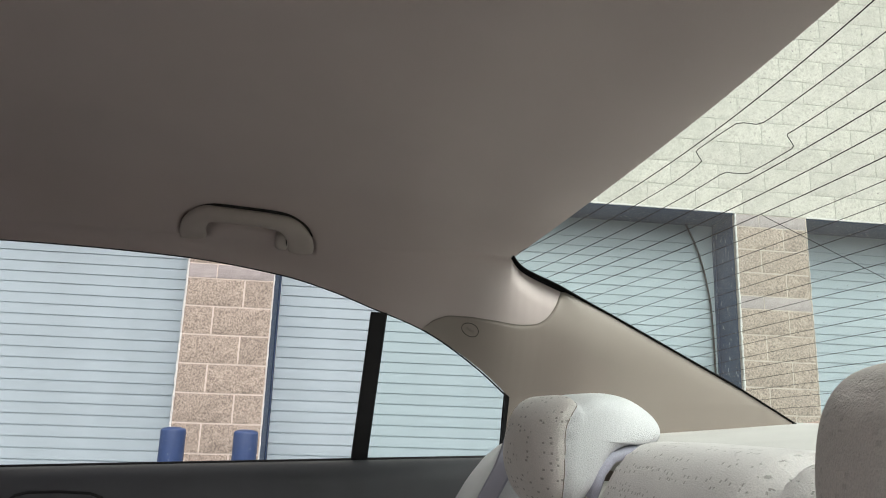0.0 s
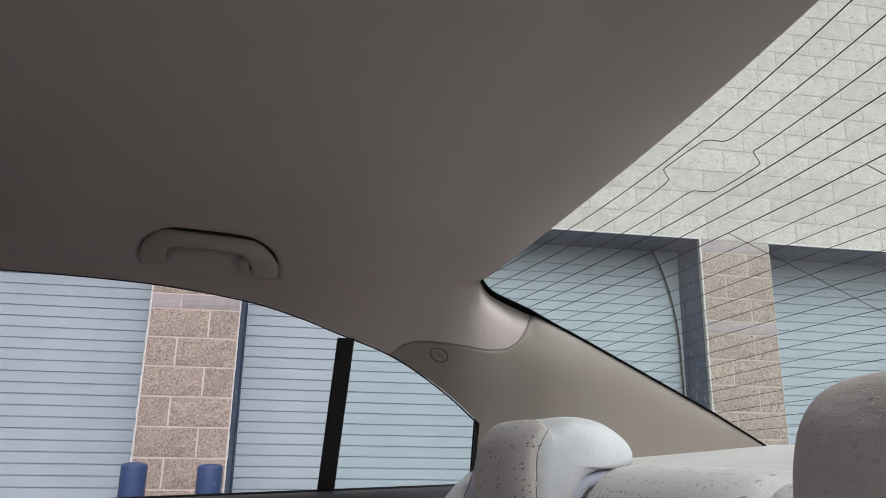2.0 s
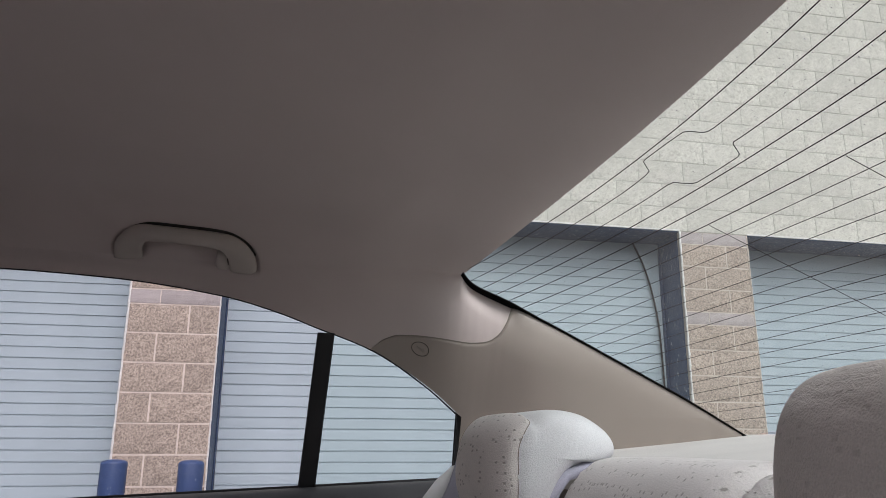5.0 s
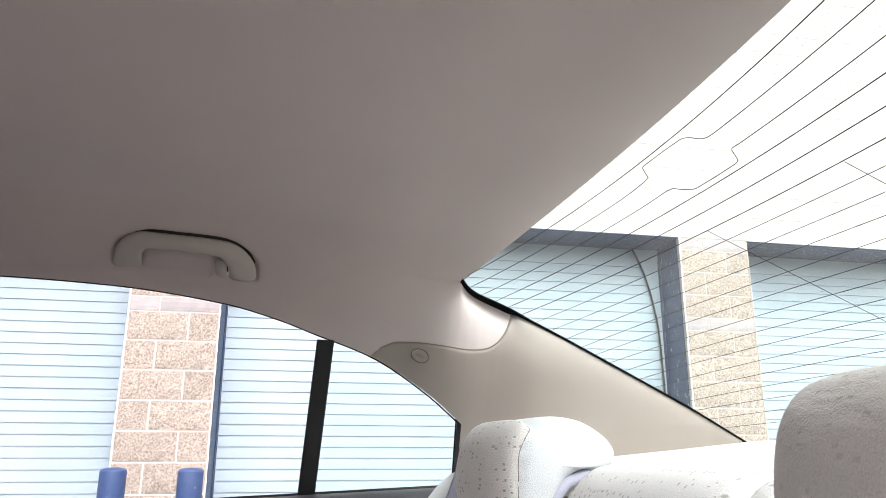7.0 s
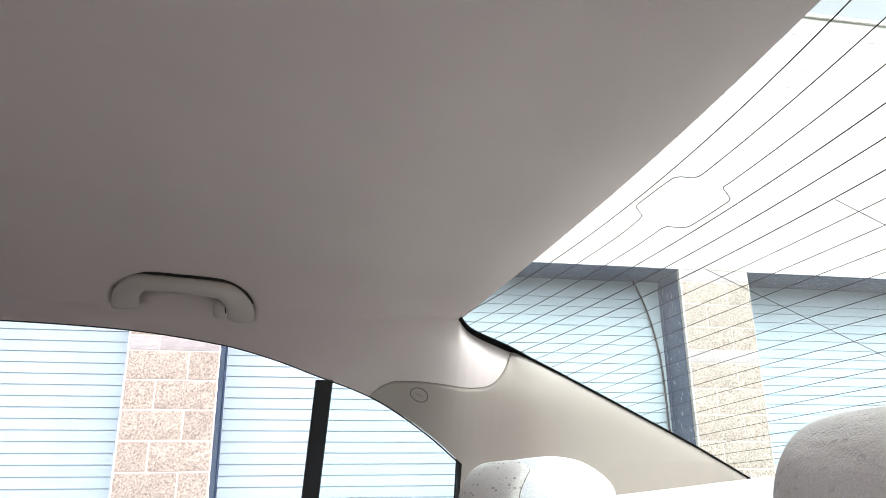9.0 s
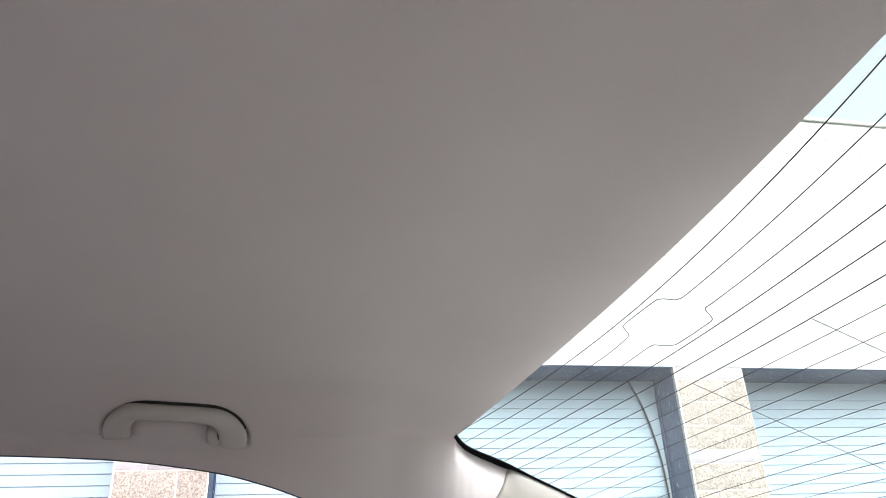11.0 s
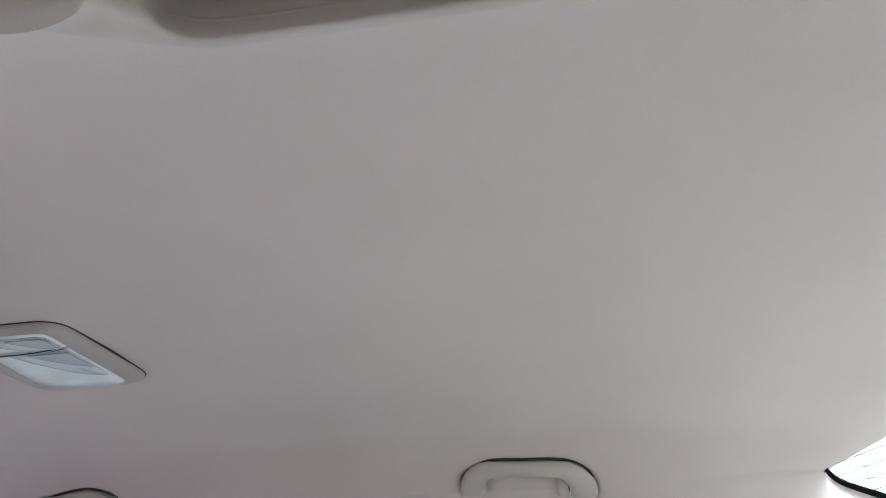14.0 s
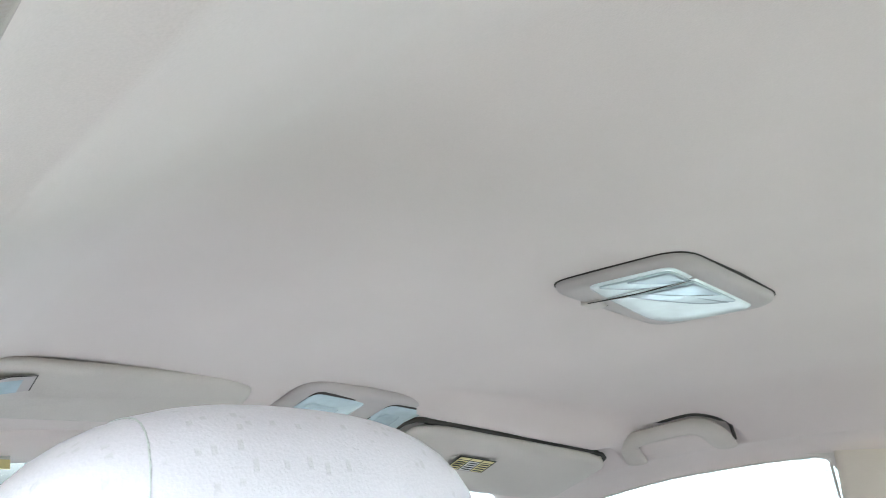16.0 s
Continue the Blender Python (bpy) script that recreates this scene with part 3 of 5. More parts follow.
for side in (1, -1):
    bm = bmesh.new()
    xs = list(np.linspace(0.320, 0.496, 40)) + list(np.linspace(0.501, 0.575, 16)) + list(np.linspace(0.58, 1.02, 50))
    above = []
    for x in xs:
        top = seam_z(x) if x < 0.575 else upper_edge(x).z
        low = lower_edge(x).z if x <= 0.496 else min(1.018, top - 0.01)
        above.append([bm.verts.new(flank_at(x, top + (low - top) * i / 40, 0.0035 * min(1, i / 1.5), side)) for i in range(41)])
    for a, b in zip(above, above[1:]):
        for i in range(40):
            bm.faces.new((a[i], b[i], b[i + 1], a[i + 1]))
    below = []
    for x, col in zip(xs[39:], above[39:]):
        z0 = col[-1].co.z
        below.append([col[-1]] + [bm.verts.new(Vector((x, (abs(col[-1].co.y) + 0.41 * (z0 - z)) * side, z))) for z in np.linspace(z0, 0.86, 15)[1:]])
    for a, b in zip(below, below[1:]):
        for i in range(14):
            bm.faces.new((a[i], b[i], b[i + 1], a[i + 1]))
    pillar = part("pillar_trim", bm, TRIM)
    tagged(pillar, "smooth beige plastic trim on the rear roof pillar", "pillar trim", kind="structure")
    edge = [flank(x, seam_v(x), 0.0015, side) for x in np.linspace(0.335, 0.575, 60)]
    tagged(part("trim_seam", tube(edge, 0.0009, 6), JOINT, pillar, "thin joint"), kind="")
    if side == 1:
        v_b = seam_v(0.408) + 0.12
        c0 = flank(0.408, v_b, 0.0035)
        c1, c2 = flank(0.432, v_b, 0.0035), flank(0.408, v_b + 0.06, 0.0035)
        ax = (c1 - c0).normalized()
        nn = ax.cross((c2 - c0).normalized()).normalized()
        if nn.y > 0:
            nn = -nn
        up = nn.cross(ax)
        if up.z < 0:
            up = -up
        dx, dv = (c1 - c0) / 0.024, (c2 - c0) / 0.06
        det = dx.dot(ax) * dv.dot(up) - dx.dot(up) * dv.dot(ax)

        def on_trim(p, q, lift):
            """A point of the badge's own plane, laid on the curved trim."""
            x = 0.408 + (p * dv.dot(up) - q * dv.dot(ax)) / det
            return flank(x, v_b + (q * dx.dot(ax) - p * dx.dot(up)) / det, 0.0035 + lift)

        ring = [on_trim(0.0165 * math.cos(a), 0.0122 * math.sin(a), 0.0006) for a in np.linspace(0, 2 * math.pi, 33)]
        part("badge_ring", tube(ring, 0.0006, 6), SEAM, pillar, "dark oval outline of the moulded airbag badge")
        for w in (-0.0066, -0.0033, 0.0, 0.0033, 0.0066):
            part("badge_bar", tube([on_trim(w, -0.0028, 0.0004), on_trim(w, 0.0028, 0.0004)], 0.0006, 5), JOINT, pillar)

# outer roof skin closes the shell above
skin = part("roof_skin", sheet([[(x, y, ceiling_z(max(x, XF), y * 0.95) + 0.045 - (0.02 if abs(y) > 0.6 else 0)) for y in np.linspace(-0.64, 0.64, 25)] for x in np.linspace(XF - 0.02, 0.46, 30)], (0, 0, 0.004)), PAINT)
tagged(skin, "silver painted steel roof of the car", "roof", kind="structure")


# ---- rear window ----
window_rear = empty("window_rear")
tagged(window_rear, "sloping rear window with fine heater wires", "window", kind="structure")
gx = np.linspace(0, 1, 30)


def on_glass(x, y, off=0.0):
    return Vector((x - off * 0.445, y, glass_z(x, y) - off * 0.895))


glass = part("pane", sheet([[on_glass(header_x(y) - 0.02 + f * (1.055 - header_x(y)), y) for y in np.linspace(-0.605, 0.605, 41)] for f in gx]), REAR_GLASS, window_rear, "clear heated glass")
glass.visible_shadow = False
for side in (1, -1):
    band = curve_through((0.466, 0.472, 0.478, 0.485, 0.493, 0.507, 0.547, 0.572, 0.61, 0.66, 0.77, 0.88, 1.03), (0.540, 0.552, 0.560, 0.5685, 0.575, 0.578, 0.570, 0.5665, 0.5675, 0.565, 0.564, 0.564, 0.578))
    rows = []
    for x in list(np.linspace(0.4725, 0.52, 24)) + list(np.linspace(0.53, 0.574, 8)) + list(np.linspace(0.5755, 1.03, 40)):
        rows.append([on_glass(x, side * band(x), 0.003), on_glass(x, side * (band(x) + 0.045), 0.003)])
    part("edge_seal", sheet(rows, (-0.0009, 0, -0.0018)), CERAMIC, window_rear, "black ceramic edge", False)


def wire(pts, r=0.00048):
    return part("heater_wire", tube([on_glass(x, y, 0.002) for x, y in pts], r, 5), WIRE, window_rear)


WIRES = [0.5275, 0.549, 0.571, 0.592, 0.6135, 0.636, 0.658, 0.681, 0.704, 0.729, 0.754, 0.7805, 0.807, 0.834, 0.8615, 0.891, 0.920, 0.953, 0.986, 1.020]
ENDS = [0.471, 0.4942, 0.5181, 0.5413, 0.5632, 0.5884, 0.6149, 0.643, 0.6718, 0.7007, 0.7272, 0.7547, 0.7828, 0.8115, 0.8408, 0.8668, 0.8945, 0.9219, 0.9527, 0.9834]


def along(i, y):
    """Where heater wire i lies at y: bowed between its middle and its ends."""
    return WIRES[i] - (WIRES[i] - ENDS[i]) * (y / 0.56)**2 * (1.0 if y > 0 else 1.08)


for i in range(20):
    if i not in (1, 2):
        wire([(along(i, y), y) for y in np.linspace(-0.58, 0.585, 40)], 0.00055 if i < 6 else 0.0004)
# the second and third wires step aside round a bare field for a sticker
wire([(along(1, y), y) for y in np.linspace(-0.58, -0.112, 18)] + [(0.5465, -0.102), (0.5445, -0.095), (0.5365, -0.087), (0.5330, -0.080), (0.5325, -0.05), (0.5325, -0.004), (0.5335, 0.002), (0.540, 0.008), (0.5455, 0.0125)] + [(along(1, y) - 0.002 * max(0, 1 - (y - 0.02) / 0.05), y) for y in np.linspace(0.024, 0.585, 20)])
wire([(along(2, y), y) for y in np.linspace(-0.58, -0.118, 18)] + [(0.5685, -0.107), (0.5705, -0.1035), (0.5775, -0.099), (0.5820, -0.0955), (0.5840, -0.090), (0.5852, -0.05), (0.5852, -0.016), (0.5835, -0.009), (0.5765, 0.001), (0.5712, 0.0068)] + [(along(2, y) - 0.001 * max(0, 1 - (y - 0.02) / 0.05), y) for y in np.linspace(0.018, 0.585, 20)])
wire([(x, 0.0475 - 0.0225 * min(1, (x - 0.6365) / 0.2)) for x in np.linspace(0.6365, 1.01, 24)], 0.0004)
wire([(x, -0.1715 - 0.0045 * (x - 0.6325) / 0.025 * 0.4) for x in np.linspace(0.6325, 1.01, 24)], 0.0004)

# ---- parcel shelf ----
shelf = part("parcel_shelf", sheet([[(x, y, 0.948 + 0.040 * (x - 0.64) / 0.39) for y in np.linspace(-0.66, 0.66, 23)] for x in np.linspace(0.64, 1.05, 16)], (0, 0, -0.05)), SHELF)
tagged(shelf, "pale beige carpeted parcel shelf under the rear window", "shelf", kind="structure")
rear_wall = part("rear_bulkhead", box(0.80, 1.06, -0.72, 0.72, 0.12, 0.90, 0.01), CARPET)
tagged(rear_wall, "grey panel closing the cabin behind the seat", "wall", kind="structure")

# ---- right side: doors, pillars and glass ----
def sill_z(x):
    return 0.865 + 0.045 * (x + 0.4)


door_rear = empty("door_rear_right", (0, 0.70, 0.15))
tagged(door_rear, "closed rear car door with a charcoal upper panel", "car door", kind="structure")


def local(bm, ob):
    bmesh.ops.translate(bm, verts=bm.verts, vec=-Vector(ob.location))
    return bm


prof = [(0.722, 0.0), (0.712, 0.004), (0.692, 0.006), (0.672, 0.002), (0.655, -0.010), (0.647, -0.030), (0.645, -0.10), (0.640, -0.14)]
part("upper_panel", local(sheet([[(x, y, sill_z(x) + dz - 0.004) for y, dz in prof] for x in np.linspace(-0.52, 0.56, 30)], (0, 0.04, -0.02)), door_rear), CHARCOAL, door_rear, "charcoal grained vinyl")
part("lower_panel", local(box(-0.52, 0.50, 0.655, 0.74, 0.15, 0.76, 0.01), door_rear), TRIM, door_rear, "beige plastic")
pull = [(-0.347, 0.6440, 0.820), (-0.337, 0.6440, 0.828), (-0.318, 0.6440, 0.833), (-0.270, 0.6440, 0.835), (-0.222, 0.6440, 0.833), (-0.203, 0.6440, 0.827), (-0.195, 0.6440, 0.818)]
part("handle_recess", local(tube(pull, 0.0025, 8), door_rear), BLACK, door_rear, "black rim of the door handle recess")
glass_main = [[(x, side_y(z) + 0.006, z) for z in np.linspace(sill_z(x) - 0.01, rail(x) + 0.012, 10)] for x in np.linspace(-0.47, 0.235, 40)]
gm = part("pane", local(sheet(glass_main), door_rear), SIDE_GLASS, door_rear, "clear side glass")
glass_q = [[(x, side_y(z) + 0.006, z) for z in np.linspace(sill_z(x) - 0.01, rail(x) + 0.012, 10)] for x in np.linspace(0.236, 0.498, 24)]
gq = part("quarter_pane", local(sheet(glass_q), door_rear), QUARTER_GLASS, door_rear, "fixed quarter glass")
gm.visible_shadow = gq.visible_shadow = False


def bar(x_top, z_top, x_low, z_low, w, mat, name, label, deep=0.012):
    rows = []
    for f in np.linspace(0, 1, 8):
        x, z = x_top + (x_low - x_top) * f, z_top + (z_low - z_top) * f
        y = side_y(z)
        rows.append([(x, y + 0.008, z), (x, y - deep * 0.8, z), (x + 0.002, y - deep, z), (x + w - 0.002, y - deep, z), (x + w, y - deep * 0.8, z), (x + w, y + 0.008, z)])
    return part(name, local(sheet(rows, (0, 0.004, 0)), door_rear), mat, door_rear, label, False)


bar(0.2240, 1.160, 0.2065, sill_z(0.21) - 0.005, 0.030, BLACK, "divider_bar", "black bar between the panes", 0.008)
bar(0.490, 1.03, 0.490, sill_z(0.49) - 0.01, 0.012, BLACK, "rear_channel", "black rubber channel", 0.004)
bar(-0.446, 1.232, -0.438, sill_z(-0.45) - 0.005, 0.007, BLACK, "front_channel", "black rubber channel", 0.004)
edge = [lower_edge(x) + Vector((0, 0.002, -0.0005)) for x in np.linspace(-0.45, 0.496, 80)]
part("window_seal", local(tube(edge, 0.0015, 6), door_rear), BLACK, door_rear, "thin black seal round the glass")
lip = [(x, 0.716, sill_z(x) + 0.001) for x in np.linspace(-0.47, 0.5, 30)]
part("sill_seal", local(tube(lip, 0.004, 6), door_rear), BLACK, door_rear)

# pillar between the doors
for side in (1, -1):
    rows = []
    for z in np.linspace(0.80, 1.2455, 14):
        y = side_y(z) - 0.001
        w = 0.5 * (1.236 - min(z, 1.236)) * 0.18
        rows.append([(-0.602 - w, (y + 0.03) * side, z), (-0.596 - w, (y - 0.004) * side, z), (-0.580 - w, (y - 0.012) * side, z), (-0.475 + w, (y - 0.012) * side, z), (-0.462 + w, (y - 0.004) * side, z), (-0.449 + w, (y + 0.03) * side, z)])
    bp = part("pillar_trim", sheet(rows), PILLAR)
    tagged(bp, "beige plastic trim on the pillar between the doors", "pillar trim", kind="structure")
    inner = part("pillar_core", box(-0.60, -0.475, min(0.69 * side, 0.73 * side), max(0.69 * side, 0.73 * side), 0.1, 1.0, 0.004), BLACK)
    tagged(inner, "dark door pillar behind the trim", "pillar", kind="structure")

door_front = empty("door_front_right", (-0.9, 0.70, 0.15))
tagged(door_front, "closed front car door with a clear window", "car door", kind="structure")
part("panel", local(box(-1.45, -0.61, 0.655, 0.75, 0.15, 0.86, 0.012), door_front), CHARCOAL, door_front, "charcoal door panel")
fg = part("pane", local(sheet([[(x, side_y(z) + 0.006, z) for z in np.linspace(0.85, max(0.87, rail(x) + 0.01), 10)] for x in np.linspace(-1.40, -0.606, 30)]), door_front), SIDE_GLASS, door_front, "clear side glass")
fg.visible_shadow = False
edge = [lower_edge(x) + Vector((0, 0.002, -0.0005)) for x in np.linspace(-1.2, -0.63, 50)]
edge += [Vector((-0.600 - 0.006 * math.cos(a), side_y(z) - 0.002, z)) for a, z in ((0.8, 1.236), (0.3, 1.228), (0.0, 1.215), (0.0, 1.15), (0, 1.0), (0, 0.9))]
part("window_seal", local(tube(edge, 0.0025, 6), door_front), HANDLE, door_front, "beige edge of the window")
# the window's rear upper corner is rounded off by the frame
cx, cz, r = -0.592, 1.243, 0.050
fan = [[(cx - r + q * r * math.cos(a) + (1 - q) * r, side_y(cz) - 0.004 + 0.3 * (cz - (cz - r + r * math.sin(a))) * q, cz - r + q * r * math.sin(a) + (1 - q) * r) for q in (1.0, 0.5, 0.0)] for a in np.linspace(0, math.pi / 2, 10)]
part("corner_piece", local(sheet(fan, (0, 0.012, 0)), door_front), HANDLE, door_front, "beige rounded corner of the frame", False)

# left side: the front door stays shut, the rear doorway stands open
wall_left = empty("wall_left", (-0.9, -0.70, 0.15))
tagged(wall_left, "closed charcoal doors on the driver's side", "car door", kind="structure")
part("panel", local(box(-1.45, -0.61, -0.75, -0.655, 0.15, 0.86, 0.012), wall_left), CHARCOAL, wall_left)
lg = part("pane", local(sheet([[(x, -side_y(z) - 0.006, z) for z in np.linspace(0.85, max(0.87, rail(x) + 0.01), 10)] for x in np.linspace(-1.40, -0.606, 30)]), wall_left), SIDE_GLASS, wall_left)
lg.visible_shadow = False
# unseen panel, added to hold back light from the low part of the doorway
part("rear_light_block", local(box(-0.60, 0.62, -0.745, -0.66, 0.15, 0.84, 0.012), wall_left), CHARCOAL, wall_left, "unseen charcoal panel added to block light through the rear doorway")
sillbar = part("door_sill", box(-1.45, 0.62, -0.76, -0.66, 0.10, 0.28, 0.02), TRIM)
tagged(sillbar, "beige door sill on the driver side", "sill", kind="structure")

rail_rows = [[(x, -(side_y(rail(x)) + dy), rail(x) + dz) for dy, dz in ((-0.004, 0.004), (0.004, 0.0), (0.012, 0.010), (0.030, 0.016), (0.060, 0.014), (0.085, 0.004), (0.095, 0.03))] for x in np.linspace(-1.2, 0.47, 70)]
side_rail = part("roof_rail", sheet(rail_rows), PAINT)
tagged(side_rail, "rose-beige painted roof rail over the open side window", "roof rail", kind="structure")
strip = [(x, -(side_y(rail(x)) + 0.002), rail(x) - 0.001) for x in np.linspace(-1.2, 0.49, 80)]
tagged(part("weather_strip", tube(strip, 0.005, 8), TRIM, side_rail, "beige rubber weather strip"))

# floor, front bulkhead, windscreen
floor = part("floor", box(-1.9, 0.9, -0.76, 0.76, 0.06, 0.12, 0.01), CARPET)
tagged(floor, "grey carpeted car floor", "floor", kind="structure")
dash = part("dashboard", cushion(0.22, 0.70, 0.20, 5.0), CHARCOAL)
dash.location = (-1.62, 0, 0.74)
tagged(dash, "dark padded dashboard under the windscreen", "dashboard", kind="structure")
bulk = part("front_bulkhead", box(-1.95, -1.85, -0.76, 0.76, 0.06, 0.86, 0.01), CARPET)
tagged(bulk, "dark panel closing the cabin in front", "wall", kind="structure")
ws = part("windscreen", sheet([[(XF - 0.01 - f * 0.68, y, ceiling_z(XF, y) + 0.01 - f * 0.34) for y in np.linspace(-0.6, 0.6, 21)] for f in np.linspace(0, 1, 8)]), SIDE_GLASS)
ws.visible_shadow = False
tagged(ws, "clear sloping windscreen", "windscreen", kind="structure")
for side in (1, -1):
    ap = part("windscreen_pillar", tube([(-1.16 - 0.75 * f, side * (0.585 + 0.10 * f), 1.20 - 0.36 * f) for f in np.linspace(0, 1, 10)], 0.04, 10, 0.7), TRIM)
    tagged(ap, "beige trim on the windscreen pillar", "pillar trim", kind="structure")


# ---- grab handles ----
def grab_handle(cx, cy, cz, side=1, tilt=0.0, hooked=True):
    """A fold-up grab handle: an arched bar on two broad feet, where hooked with a coat hook at its rear foot."""
    h = empty("grab_handle", (cx, cy * side, cz))
    tagged(h, "beige plastic grab handle folded up on the roof rail", "grab handle", "grab handles on the roof rails")
    up = Vector((0, -0.54 * side, 0.84))
    out = Vector((0, -0.84 * side, -0.54))

    def at(s, t, o):
        return Vector((s, 0, 0)) + up * t + out * o
    path, wide = [], []
    for s, t, o, w in ((-0.0905, -0.004, 0, 0.0215), (-0.0905, 0.0066, 0.001, 0.0225), (-0.088, 0.0209, 0.006, 0.021), (-0.079, 0.0363, 0.012, 0.018), (-0.066, 0.0465, 0.0185, 0.0155), (-0.05, 0.05, 0.0235, 0.0138), (-0.02, 0.051, 0.0245, 0.0130),
                       (0.02, 0.051, 0.0245, 0.0130), (0.05, 0.049, 0.0235, 0.0138), (0.066, 0.045, 0.021, 0.016), (0.079, 0.0341, 0.0165, 0.019), (0.088, 0.0187, 0.012, 0.022), (0.0905, 0.0044, 0.006, 0.023), (0.0905, -0.006, 0, 0.0215)):
        path.append(at(s, t - tilt * s, o))
        wide.append(w)
    dense, dw = [], []
    for i in range(len(path) - 1):
        for f in (0.0, 0.34, 0.67):
            p0, p1, p2, p3 = path[max(i - 1, 0)], path[i], path[i + 1], path[min(i + 2, len(path) - 1)]
            dense.append(0.5 * (2 * p1 + (p2 - p0) * f + (2 * p0 - 5 * p1 + 4 * p2 - p3) * f * f + (3 * p1 - p0 - 3 * p2 + p3) * f**3))
            dw.append(wide[i] + (wide[i + 1] - wide[i]) * f)
    dense.append(path[-1])
    dw.append(wide[-1])
    flats = [0.70 - 0.34 * min(1, max(0, (0.044 - p.dot(up) - tilt * p.x) / 0.030)) for p in dense]
    b = tube(dense, dw, 24, flats, out)
    # the bar's back is a hollow channel
    b.verts.ensure_lookup_table()
    down = (up * -0.75 - out * 0.66).normalized()
    for i, p in enumerate(dense):
        open_back = min(1, max(0, (0.078 - abs(p.x)) / 0.012))
        for v in b.verts[i * 24:i * 24 + 24]:
            d = v.co - p
            if open_back > 0 and d.normalized().dot(down) > 0.62:
                v.co = p + d * (1 - 0.85 * open_back)
    part("bar", b, HANDLE, h, "arched beige bar")
    # a dark tube stands in for the shade between the bar and the sunken lining round it
    rim = []
    for i in range(2, len(dense) - 2):
        d = (dense[i + 1] - dense[i - 1]).normalized()
        away = d.cross(out).normalized()
        if away.dot(dense[i] - up * 0.005) < 0:
            away = -away
        q = dense[i] + away * (dw[i] - 0.0035 - 0.22 * max(0, dense[i].dot(out)))
        y, x = abs(q.y + cy * side), q.x + cx
        if y < RAIL_Y:
            z = ceiling_z(x, y)
            deep = dent(x, (z - 1.266) / 0.80) if side == 1 or cx > -0.6 else 0.0
            on_lining = Vector((q.x, side * (y + 0.8 * deep - cy), z + 0.6 * deep - cz))
            q = on_lining if (on_lining - q).length < 0.03 else q - out * (q.dot(out) + 0.004)
        else:
            q = q - out * (q.dot(out) + 0.004)
        rim.append(q)
    rim = [rim[0]] + [(rim[k - 1] + rim[k] * 2 + rim[k + 1]) / 4 for k in range(1, len(rim) - 1)] + [rim[-1]]
    part("slit_shade", tube(rim, 0.0030, 8), SEAM, h, "dark strip for the shade round the bar")
    if not hooked:
        return h
    hook = [at(0.058, 0.024, 0.004), at(0.0585, 0.014, 0.009), at(0.0585, 0.003, 0.010), at(0.0585, -0.0035, 0.0068), at(0.0585, -0.0062, 0.0052), at(0.0585, -0.0074, 0.0045)]
    part("coat_hook", tube(hook, [0.0095, 0.0115, 0.0120, 0.0110, 0.0085, 0.0035], 20, 0.55, out), HANDLE, h, "small beige coat hook")
    # a thin dark tube draws the shade beside the hook
    slit_shade = [at(0.0590, 0.033, 0.017), at(0.0640, 0.027, 0.0185), at(0.0668, 0.016, 0.0180), at(0.0674, 0.003, 0.0150)]
    part("hook_gap_shade", tube(slit_shade, [0.0014, 0.0014, 0.0013, 0.0006], 8), SEAM, h, "dark strip for the shade round the hook")
    return h


grab_handle(0.0, 0.5625, 1.2605, 1, 0.055)
grab_handle(0.0, 0.566, 1.267, -1, 0.040)
grab_handle(-0.832, 0.5535, 1.2500, 1, -0.17, False)

# ---- dome light ----
dome = empty("dome_light", (-0.499, 0.0, 1.366))
tagged(dome, "rounded beige dome light with a frosted lens on the headliner", "dome light")


def plate(outline, levels):
    """Rings of one outline at (inset, z) levels."""
    cx, cy = sum(p[0] for p in outline) / len(outline), sum(p[1] for p in outline) / len(outline)
    hx, hy = max(p[0] for p in outline) - cx, max(p[1] for p in outline) - cy
    return [[((x - cx) * (1 - i / hx) + cx, (y - cy) * (1 - i / hy) + cy, z) for x, y in outline] for i, z in levels]


def round_corners(corners, radii, n=7):
    """A closed outline through corners (counter-clockwise or not), each rounded off by its own reach."""
    out, k = [], len(corners)
    for i, (c, r) in enumerate(zip(corners, radii)):
        c, a, b = Vector(c), Vector(corners[i - 1]), Vector(corners[(i + 1) % k])
        p, q = c + (a - c).normalized() * r, c + (b - c).normalized() * r
        for f in np.linspace(0, 1, n):
            w = p * (1 - f)**2 + c * 2 * f * (1 - f) + q * f * f
            out.append((w.x, w.y))
    return out


def draped(ob, outline, levels, belly=0.0):
    """Rings of one outline at (inset, drop under the headliner) levels, laid along the headliner; belly: how far its middle sags."""
    rings = []
    for ring in plate(outline, [(i, d) for i, d in levels]):
        rings.append([Vector((x, y, ceiling_z(x, y) - d)) - ob.location for x, y, d in ring])
    bm = rings_mesh(rings, True, False)
    cx, cy = sum(p[0] for p in outline) / len(outline), sum(p[1] for p in outline) / len(outline)
    last = [v for v in bm.verts][-len(outline):]
    base = [v.co.copy() for v in last]
    mid = Vector((cx, cy, ceiling_z(cx, cy) - levels[-1][1] - belly)) - ob.location
    for f in (0.75, 0.5, 0.25):
        sag = Vector((0, 0, -belly * (1 - f * f)))
        ring = [bm.verts.new(mid + Vector((0, 0, belly)) + (b - mid - Vector((0, 0, belly))) * f + sag) for b in base]
        for q in range(len(ring)):
            bm.faces.new((last[q], last[(q + 1) % len(ring)], ring[(q + 1) % len(ring)], ring[q]))
        last = ring
    bm.faces.new(last)
    return bm


